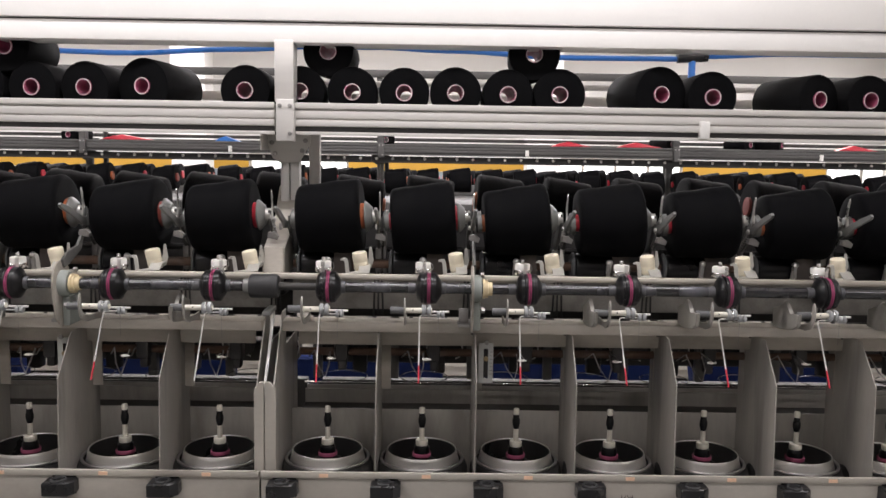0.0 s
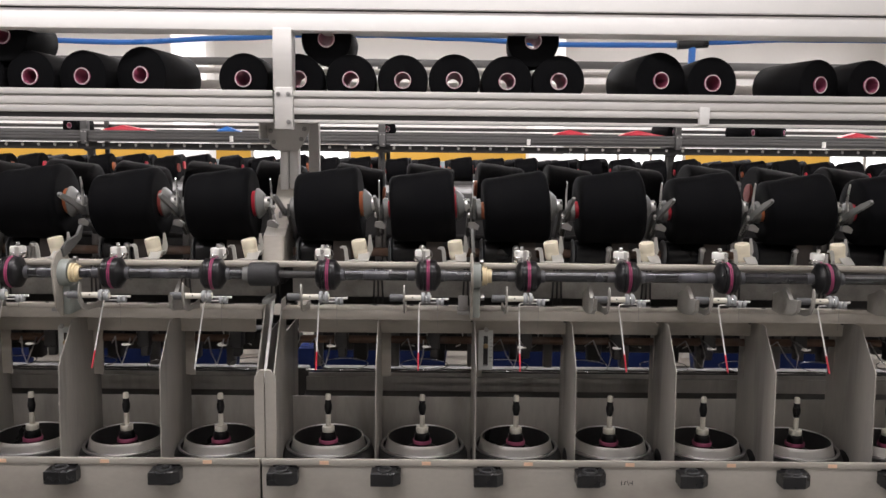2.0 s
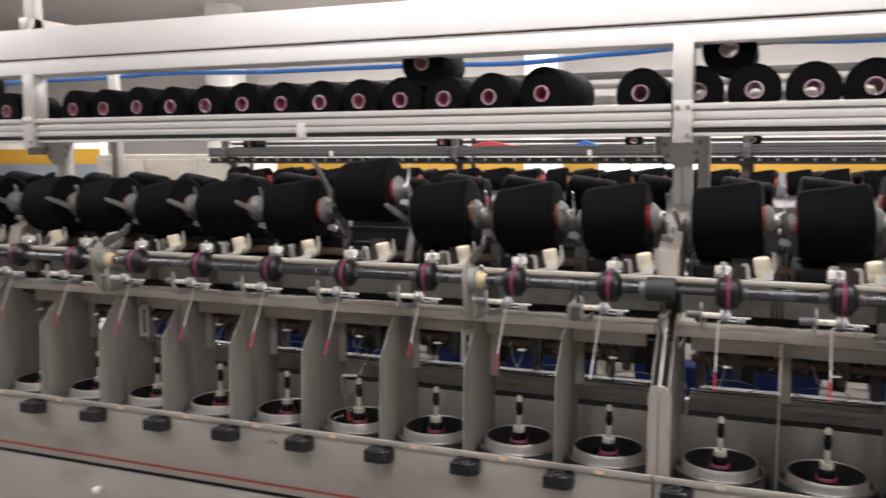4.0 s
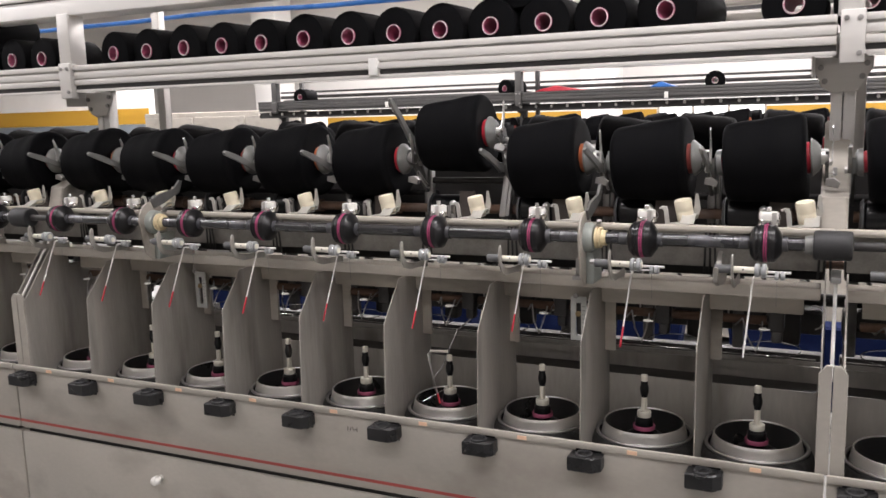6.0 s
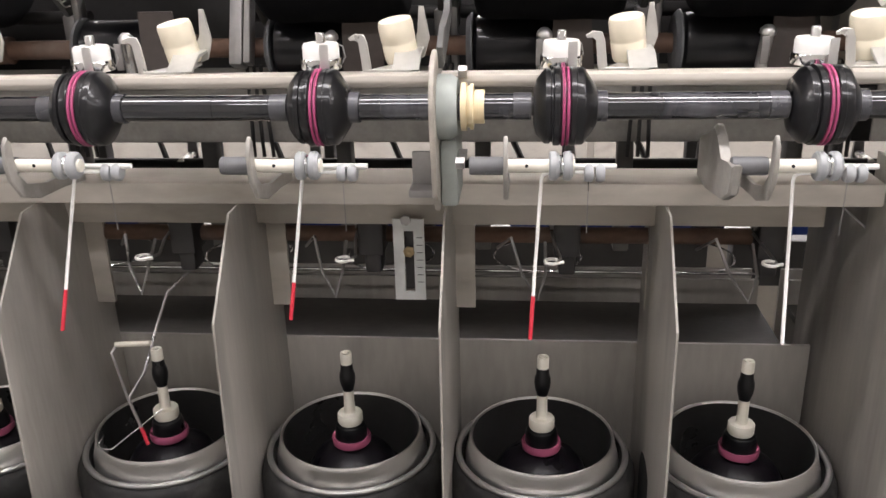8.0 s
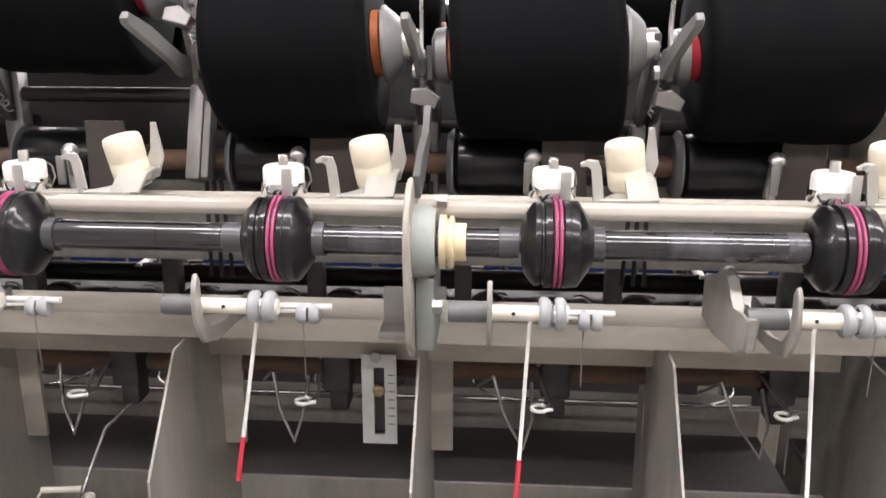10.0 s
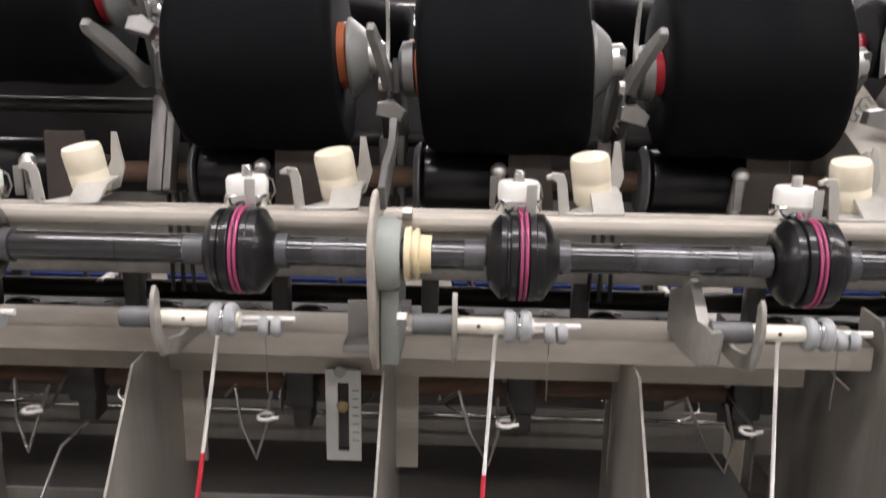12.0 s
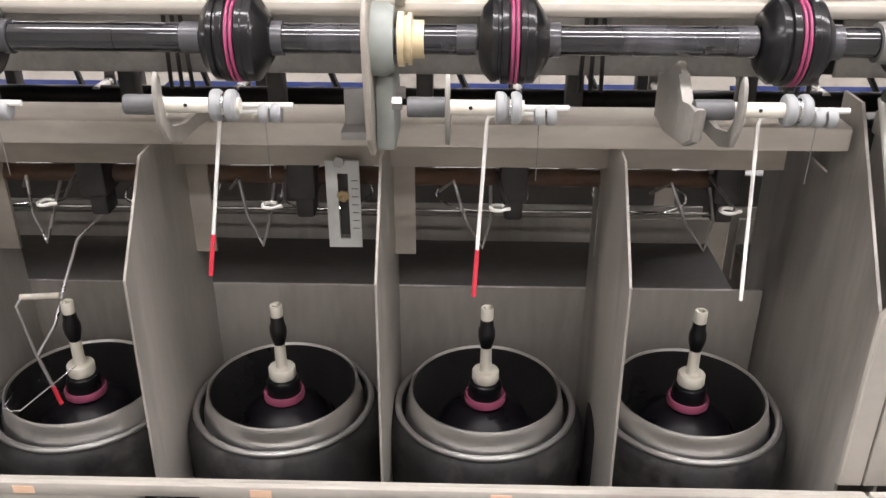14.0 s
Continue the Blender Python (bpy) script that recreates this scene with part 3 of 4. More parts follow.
def build_waxer():
    s = thing("wax_holder", "cream wax roll in a bent pale metal holder", "wax holder", "wax holders")
    c = Vector((0.0755, 0.004, 1.306))
    ax = Vector((-0.15, -0.14, 1.0)).normalized()
    p_wax_roll = part("wax_roll", lathe([(0, -0.022), (0.0155, -0.022), (0.0168, -0.019), (0.0172, -0.004), (0.0168, -0.003), (0.0168, -0.001), (0.0173, 0.000), (0.0175, 0.016), (0.0162, 0.0200), (0.006, 0.0205), (0, 0.0195)], c, ax, 32), CREAM, s, "cream wax cylinder with yarn marks")
    part("wax_seat", lathe([(0, -0.026), (0.007, -0.026), (0.007, -0.022), (0, -0.022)], c, ax, 16), RUBBER, p_wax_roll)
    part("base_plate", plate([(0.050, -0.036), (0.092, -0.036), (0.092, 0.016), (0.078, 0.016)], "z", 1.2805, 0.0022, 0.0004), HOLDER, s)
    part("fin", plate([(0.088, 1.282), (0.100, 1.287), (0.106, 1.306), (0.1005, 1.337), (0.0955, 1.337), (0.0940, 1.312), (0.086, 1.296)], "y", 0.014, 0.0022, 0.0004), HOLDER, s, "pointed pale metal fin")
    part("ramp", plate([(-0.036, 1.2825), (-0.012, 1.2955), (0.016, 1.2975), (0.016, 1.2945), (-0.010, 1.2925), (-0.033, 1.2805)], "x", 0.0735, 0.0265, 0.0004), HOLDER, s, "bent pale metal ramp")
    part("hook", plate([(0.0450, 1.276), (0.0545, 1.276), (0.0505, 1.308), (0.0475, 1.3155), (0.039, 1.3165), (0.0325, 1.313), (0.0335, 1.310), (0.039, 1.311), (0.0425, 1.308)], "y", -0.034, 0.0024, 0.0005), HOLDER, s, "hooked pale metal guide")
    stud = part("stud", lathe([(0, -0.045), (0.0062, -0.045), (0.0062, -0.010), (0.0085, -0.009), (0.0080, -0.005), (0.0045, -0.001), (0, 0)], (-0.0035, 0.052, 1.310), (0.05, -0.22, 1), 16), STEEL, s, "domed steel stud")
    part("stud_clip", box(-0.0125, -0.0045, 0.040, 0.043, 1.272, 1.300, 0.0006), DULL, stud)
    return s


def build_drum(parent=None):
    s = thing("winding_drum", "black friction drum with a bright worn edge", "drum", "winding drums")
    c = (0, 0.118, 1.284)
    part("drum", lathe([(0, -0.080), (0.027, -0.080), (0.0325, -0.076), (0.033, -0.072), (0.033, 0.010), (0.030, 0.016), (0, 0.016)], c, "x", 36), GLOSS, s, "black drum")
    part("end_disc", lathe([(0, -0.088), (0.030, -0.088), (0.036, -0.083), (0.036, -0.081), (0, -0.081)], c, "x", 32), SLEEVEGREY, s, "smoky end disc")
    part("felt", plate([(0.004, 1.262), (0.050, 1.262), (0.044, 1.330), (0.006, 1.330)], "y", 0.070, 0.004), FELT, s, "brown felt flap")
    part("hub", lathe([(0, 0.016), (0.016, 0.016), (0.016, 0.050), (0, 0.050)], c, "x", 24), RUST, s)
    return s


def build_guide(casting=False):
    s = thing("yarn_guide", "grey roller yarn guide on a pale shaft", "yarn guide", "yarn guides")
    y, z = -0.128, 1.213
    part("sleeve", lathe([(0, -0.072), (0.0078, -0.072), (0.0082, -0.070), (0.0082, -0.044), (0.0078, -0.042), (0, -0.042)], (0, y, z), "x", 20), SLEEVEGREY, s, "dark grey plastic sleeve")
    p_shaft = part("shaft", rod((-0.042, y, z), (0.020, y, z), 0.0062, n=20), IVORY, s, "pale shaft with a cross hole")
    part("cross_hole", lathe([(0, 0), (0.0016, 0), (0.0016, 0.0004), (0, 0.0004)], (-0.022, y - 0.0060, z + 0.0015), (0, -1, 0.2), 10), BLACK, p_shaft)
    for o in (-0.0035, 0.0085):
        part("roller", lathe([(0, o), (0.0115, o), (0.0128, o + 0.0015), (0.0128, o + 0.006), (0.0105, o + 0.0085), (0, o + 0.0085)], (0.001, y, z), "x", 28), GREYPLAST, p_shaft, "grey plastic roller")
    part("spring", torus((0.007, y, z), 0.0086, 0.0014, "x", 24, 6, bm=torus((0.0095, y, z), 0.0086, 0.0014, "x", 24, 6)), CHROME, p_shaft)
    poly = [(-0.150, 1.222), (-0.147, 1.237), (-0.141, 1.243), (-0.136, 1.237), (-0.138, 1.222), (-0.136, 1.206), (-0.124, 1.193), (-0.092, 1.186), (-0.050, 1.184), (-0.018, 1.186), (-0.018, 1.166), (-0.060, 1.172), (-0.105, 1.174), (-0.134, 1.184), (-0.148, 1.204)]
    part("crescent", plate(poly, "x", -0.042, 0.004, 0.0008), CASTWARM, s, "crescent-shaped grey plate")
    if casting:
        poly = [(-0.142, z + 0.004), (-0.136, z - 0.024), (-0.112, z - 0.036), (-0.045, 1.166), (0.000, 1.167), (0.000, z - 0.004), (-0.040, z + 0.006), (-0.062, z + 0.022), (-0.078, z + 0.016), (-0.098, z - 0.004), (-0.122, z + 0.002)]
        part("casting", plate(poly, "x", -0.074, 0.009, 0.002), CASTWARM, s, "curved grey side casting")
    part("rear_pin", rod((0.010, y + 0.020, z - 0.006), (0.058, y + 0.020, z - 0.006), 0.0026, n=10), WHITEROD, s)
    for o in (0.030, 0.040):
        part("small_roller", lathe([(0, o), (0.0075, o), (0.0085, o + 0.002), (0.0085, o + 0.006), (0.007, o + 0.008), (0, o + 0.008)], (0, y + 0.020, z - 0.012), "x", 20), GREYPLAST, s)
    part("feeler_wire", wire([(0.034, y + 0.02, z - 0.02), (0.034, y + 0.021, z - 0.07)], 0.0005, 5), WIRE, s)
    return s


def build_rod(red=True, lean=-0.009, drop=0.0):
    s = thing("stop_lever", "thin white hanging rod with a red tip" if red else "thin plain white hanging rod", "lever rod", "hanging rods")
    top = Vector((-0.008, -0.094, 1.190))
    end = Vector((-0.008 + lean, -0.150 + drop, 1.054 + 0.5 * drop))
    d = (end - top)
    part("rod", wire([(0.036, -0.088, 1.196), (-0.002, -0.092, 1.196), (-0.0065, -0.093, 1.1945), top, top + d * (0.73 if red else 1.0)], 0.0017, 8), WHITEROD, s, "white rod")
    if red:
        part("tip", rod(top + d * 0.73, end, 0.0020, n=10), RED, s, "red sleeve")
    return s


def build_eyelet():
    s = thing("pigtail_guide", "white ceramic hook on a bent wire from a dark clamp", "pigtail guide", "pigtail guides")
    pts = [Vector((0.010 + 0.0072 * math.cos(a), 0.0 + 0.0072 * math.sin(a), 1.072)) for a in (radians(40 + 290 * i / 18) for i in range(19))]
    part("eyelet", wire(pts + [pts[-1] + Vector((0.006, 0.002, 0))], 0.0019, 8), NYLON, s, "white ceramic hook")
    part("wire", wire([(0.016, -0.004, 1.072), (0.020, 0.02, 1.068), (0.014, 0.052, 1.074), (0.012, 0.080, 1.076)], 0.0018, 6), WIRE, s)
    part("bent_wire", wire([(-0.050, 0.075, 1.058), (-0.034, 0.055, 1.078), (-0.022, 0.03, 1.046), (-0.004, 0.012, 1.022), (0.004, 0.020, 1.05), (0.004, 0.05, 1.075)], 0.0019, 6), WIRE, s, "zigzag bent wire")
    p_clamp = part("clamp", box(0.014, 0.044, 0.064, 0.106, 1.050, 1.098, 0.004, bm=box(0.020, 0.040, 0.070, 0.100, 1.026, 1.052, 0.004)), DARK, s, "dark clamp block")
    part("clamp_screw", lathe([(0, 0), (0.005, 0), (0.005, 0.008), (0, 0.008)], (0.018, 0.08, 1.084), (-1, 0, 0), 8), DULL, p_clamp)
    return s


def build_knob():
    s = thing("brake_knob", "black plastic recessed grip on the apron", "grip", "brake grips")
    foot = [(-0.034, -0.204), (0.016, -0.204), (0.031, -0.190), (0.031, -0.166), (-0.034, -0.166)]
    body = part("grip_body", plate(foot, "z", 0.808, 0.032, 0.003), BLACK, s)
    part("grip_cup", lathe([(0.0125, 0.838), (0.0175, 0.838), (0.0175, 0.8425), (0.016, 0.8440), (0.0135, 0.8440), (0.0125, 0.8415)], (-0.004, -0.186, 0), n=24, closed=True), RUBBER, body, "round recessed cup")
    part("grip_backing", box(-0.026, 0.026, -0.1675, -0.1652, 0.802, 0.846, 0.0008), BLACK, body)
    return s


def build_package(variant):
    s = thing("yarn_package", "full cross-wound package of black yarn on a plastic tube", "yarn package", "yarn packages on the machine")
    rl, rr = [(0.079, 0.089), (0.081, 0.091), (0.077, 0.0885)][variant]
    w0, w1 = -0.078, 0.076
    zb = 1.314
    a = Vector((w0, PKY, zb + rl))
    b = Vector((w1, PKY, zb + rr))
    L = (b - a).length
    ax = (b - a).normalized()
    prof = [(0, 0.004), (0.030, 0.003), (0.55 * rl, 0.0)]
    prof += [(rl - 0.014 + 0.014 * math.sin(radians(t)), 0.014 - 0.014 * math.cos(radians(t))) for t in (20, 45, 70, 90)]
    for q in range(1, 14):
        f = q / 14
        prof.append((rl + (rr - rl) * f + 0.0007 * math.sin(f * 11 + variant), 0.014 + (L - 0.028) * f))
    prof += [(rr - 0.014 + 0.014 * math.cos(radians(t)), L - 0.014 + 0.014 * math.sin(radians(t))) for t in (0, 25, 50, 75, 90)]
    prof += [(0.030, L - 0.004), (0, L - 0.003)]
    part("yarn", lathe(prof, a, ax, 56), YARN, s, "matt black wound yarn")
    part("tube_end", lathe([(0, L - 0.004), (0.031, L - 0.004), (0.031, L + 0.003), (0.029, L + 0.005), (0, L + 0.005)], a, ax, 32), (RED, ORANGE, RED_D)[variant], s, ("red", "orange", "dark red")[variant] + " plastic tube end")
    part("tube_end", lathe([(0, -0.006), (0.019, -0.006), (0.021, -0.004), (0.021, 0.004), (0, 0.004)], a, ax, 28), (RED, RED, ORANGE)[variant], s, "red plastic tube end")
    return s


def build_cradle():
    s = thing("package_cradle", "grey cast cradle arms with cone holders and a release lever", "cradle", "package cradles")
    a, b = Vector((-0.078, PKY, 1.394)), Vector((0.076, PKY, 1.403))
    ax = (b - a).normalized()
    part("right_holder", lathe([(0, 0.006), (0.037, 0.006), (0.037, 0.009), (0.029, 0.018), (0.022, 0.024), (0, 0.024)], b, ax, 32), CASTGREY, s, "grey conical tube holder")
    part("right_bearing", lathe([(0, 0.024), (0.0155, 0.024), (0.0155, 0.036), (0.013, 0.038), (0.011, 0.038), (0.010, 0.035), (0, 0.035)], b, ax, 28), STEEL, s, "bright bearing cap")
    xr = b.x + 0.030
    part("right_arm", plate([(0.072, 1.416), (0.100, 1.418), (0.125, 1.388), (0.165, 1.348), (0.19, 1.322), (0.17, 1.30), (0.13, 1.338), (0.094, 1.378), (0.076, 1.392)], "x", xr + 0.001, 0.007, 0.0012), ARM, s, "cast swing arm")
    part("left_holder", lathe([(0, -0.020), (0.018, -0.020), (0.026, -0.016), (0.027, -0.006), (0, -0.006)], a, ax, 28), CASTGREY, s, "round grey holder disc")
    xl = a.x - 0.016
    part("left_arm", plate([(0.072, 1.404), (0.098, 1.400), (0.125, 1.388), (0.165, 1.348), (0.19, 1.322), (0.17, 1.30), (0.12, 1.340), (0.074, 1.372)], "x", xl - 0.010, 0.007, 0.0012), ARM, s, "cast swing arm")
    part("release_lever", plate([(0.092, 1.372), (0.050, 1.376), (0.026, 1.392), (-0.020, 1.409), (-0.062, 1.424), (-0.066, 1.430), (-0.060, 1.435), (-0.018, 1.423), (0.020, 1.408), (0.052, 1.396), (0.094, 1.388)], "x", xl - 0.017, 0.007, 0.0012), CASTGREY, s, "flat grey release lever")
    part("pivot", rod((xl - 0.02, 0.175, 1.315), (xr + 0.02, 0.175, 1.315), 0.008, n=12), DARK, s)
    part("latch_finger", plate([(0.052, 1.398), (0.064, 1.394), (0.068, 1.425), (0.060, 1.452), (0.052, 1.466), (0.049, 1.462), (0.056, 1.440), (0.058, 1.420)], "x", xr + 0.012, 0.003, 0.0008), STEEL, s, "bright steel latch finger")
    part("spring", wire([(xr + 0.014 + 0.005 * math.cos(q * 1.2), 0.085 + 0.0016 * q, 1.372 - 0.0012 * q + 0.005 * math.sin(q * 1.2)) for q in range(32)], 0.0011, 5), STEEL, s, "small coil spring")
    part("arm_bolt", lathe([(0, 0), (0.007, 0), (0.007, 0.005), (0.004, 0.006), (0, 0.006)], (xr + 0.008, 0.108, 1.392), (1, 0, 0), 6), STEEL, s)
    part("arm_bolt", lathe([(0, 0), (0.007, 0), (0.007, 0.005), (0.004, 0.006), (0, 0.006)], (xl - 0.017, 0.072, 1.380), (-1, 0, 0), 6), STEEL, s)
    part("thumb_tab", plate([(xr + 0.002, 1.352), (xr + 0.026, 1.346), (xr + 0.030, 1.356), (xr + 0.018, 1.366), (xr + 0.004, 1.364)], "y", 0.055, 0.014, 0.001), DULL, s, "bent steel tab")
    part("rear_link", box(xr - 0.004, xr + 0.012, 0.15, 0.175, 1.22, 1.32, 0.003), DULL, s)
    part("rear_link", box(xr + 0.016, xr + 0.024, 0.14, 0.16, 1.22, 1.38, 0.002), DULL, s)
    return s


def slotted_bracket():
    s = thing("slotted_bracket", "pale steel bracket with a long slot and a brass screw", "bracket", "slotted brackets")
    bm = bmesh.new()
    for x0, x1, z0, z1 in ((-0.0175, -0.0055, 1.008, 1.106), (0.0055, 0.0175, 1.008, 1.106), (-0.0055, 0.0055, 1.008, 1.018), (-0.0055, 0.0055, 1.092, 1.106)):
        box(x0, x1, 0.034, 0.037, z0, z1, bm=bm)
    p_slotted_plate = part("slotted_plate", bm, mat("zinc_plate", (0.60, 0.615, 0.595), 0.4, metal=0.2, var=0.08, scale=30), s)
    part("backing", box(-0.0052, 0.0052, 0.040, 0.044, 1.02, 1.10), DARK, s)
    part("screw", lathe([(0, 0), (0.0065, 0), (0.0065, 0.004), (0.003, 0.005), (0, 0.003)], (0, 0.034, 1.068), (0, -1, 0), 6), mat("brass_screw", (0.42, 0.32, 0.18), 0.4, metal=0.8, var=0.1), s, "brass hexagon screw")
    part("upper_screw", lathe([(0, 0), (0.006, 0), (0.006, 0.004), (0, 0.005)], (0, 0.016, 1.112), (0, -1, 0), 6), DULL, s)
    for q in range(7):
        z = 1.030 + q * 0.009
        part("tick", box(0.009, 0.0155, 0.0334, 0.0339, z, z + 0.0007), INK, p_slotted_plate)
    return s


# ---------------------------------------------------------------- place the units
def repeat(template_list, pick, each=None):
    """templates stay at their first place; all further places get copies"""
    used = set()
    for i in SPINDLES:
        t = pick(i)
        m = pose(sx(i), 0, 0) if each is None else each(i)
        if t not in used:
            used.add(t)
            template_list[t].matrix_basis = m
        else:
            copy_thing(template_list[t], m)


repeat([build_spindle()], lambda i: 0, lambda i: pose(sx(i), 0, 0, 0, 0, (i * 67) % 360))
repeat([build_pulley()], lambda i: 0, lambda i: pose(sx(i) + 0.0015, 0, 0))
repeat([build_tensioner()], lambda i: 0, lambda i: pose(sx(i), 0, -0.011, 0, 0, ((i * 29) % 7 - 3) * 4))
repeat([build_waxer()], lambda i: 0, lambda i: pose(sx(i), 0, 0))
repeat([build_drum()], lambda i: 0)
repeat([build_guide(), build_guide(True)], lambda i: 1 if i in (-1, 3, 4, 5, 6, 7, -10) else 0)
repeat([build_rod(True), build_rod(False), build_rod(True, 0.0), build_rod(True, 0.010), build_rod(True, -0.012, 0.016)], lambda i: 1 if i in (-1, 7) else 4 if i in (-3, -2 - 9) else 0 if i < 0 else 2 if i < 3 else 3)
repeat([build_eyelet()], lambda i: 0, lambda i: pose(sx(i) - 0.003, -0.010, 0.003))
repeat([build_knob()], lambda i: 0, lambda i: pose(sx(i) - 0.075, 0, 0))
RAISED = -4


def lifted(i, dy=0.0):
    """the raised cradle swings up and back about its pivot"""
    if i != RAISED:
        return pose(sx(i) - 0.003, dy, 0, 0, 0, ((i * 37) % 5 - 2) * 0.4)
    return pose(sx(i) - 0.008, 0.148, 1.348) @ pose(0, 0, 0, -22, 0, 0) @ pose(0, -0.175, -1.315)


packs = [build_package(v) for v in range(3)]
repeat(packs, lambda i: {-3: 1, -2: 2, -1: 0, -4: 0}.get(i, (i * 5 + 1) % 3), lifted)
repeat([build_cradle()], lambda i: 0, lifted)
sb = slotted_bracket()
sb.matrix_basis = pose(-0.505, 0, 0)
for x in (0.505, -SECTION + 0.505, -SECTION - 0.505):
    copy_thing(sb, pose(x, 0, 0))

for i in SPINDLES:
    x = sx(i)
    solo("sticker", box(x + 0.002, x + 0.022, -0.1728, -0.1722, 0.8465, 0.855), STICKER, "small peach paper sticker on the apron lip", "sticker", "spindle stickers", smooth=0)

# rear side of the machine: the same packages, drums and spindles, turned round
REAR_Y = 0.90
for i in SPINDLES:
    if i % 2 == 0 or i > -16:
        v = (i * 3) % 3
        src = packs[(i * 7 + 2) % 3]
        copy_thing(src, pose(sx(i) + 0.004, REAR_Y, 0.0, 0, 0, 180 + (i * 13) % 3))
for i in range(-12, 8):
    c = thing("rear_unit", "dark yarn feed parts on the machine's far side", "machine unit", "far side units")
    x = sx(i)
    part("clamp", box(x - 0.02, x + 0.015, 0.76, 0.80, 1.04, 1.10, 0.004), DARK, c)
    part("arm", box(x + 0.05, x + 0.07, 0.70, 0.73, 0.98, 1.16, 0.004), DARK, c)
    part("steel_bracket", plate([(x + 0.045, 0.955), (x + 0.072, 0.955), (x + 0.066, 1.055), (x + 0.050, 1.065)], "y", 0.60, 0.006, 0.001), DULL, c, "worn steel bracket")
    part("pin", rod((x + 0.058, 0.54, 1.03), (x + 0.058, 0.60, 1.03), 0.007, n=10), STEEL, c)
    part("wire_loop", wire([(x + 0.09 + 0.022 * math.cos(q * 0.5), 0.50, 0.985 + 0.03 * math.sin(q * 0.5)) for q in range(-3, 5)], 0.0022, 6), WHITEROD, c, "pale wire loop")
    part("wire_loop", wire([(x - 0.03 - 0.022 * math.cos(q * 0.5), 0.50, 0.985 + 0.03 * math.sin(q * 0.5)) for q in range(-3, 5)], 0.0022, 6), WHITEROD, c, "pale wire loop")
    part("lever", wire([(x - 0.03, 0.74, 1.14), (x - 0.05, 0.70, 1.05), (x - 0.01, 0.66, 0.97)], 0.006, 6), DARK, c)
    part("stand", box(x - 0.10, x - 0.075, 0.47, 0.50, 0.90, 1.10, 0.003), ARM, c)
    part("balloon_ring", torus((x, 0.36, 0.936), 0.066, 0.0014, "z", 40, 6), CHROME, c, "thin bright ring")
    part("hook_block", box(x + 0.02, x + 0.06, 0.42, 0.46, 0.93, 1.03, 0.006), DARK, c)
    part("tape_wheel", lathe([(0, 0), (0.028, 0), (0.030, 0.004), (0.030, 0.016), (0.028, 0.02), (0, 0.02)], (x - 0.05, 0.48, 0.99), "y", 20), DARK, c)
solo("rear_pipe", rod((X0, 0.78, 1.07), (X1, 0.78, 1.07), 0.012, n=12), RUST, "brown steel pipe on the far side", "pipe")
solo("rear_pipe", rod((X0, 0.55, 1.02), (X1, 0.55, 1.02), 0.016, n=12), DARK, "dark steel drive rod", "pipe")


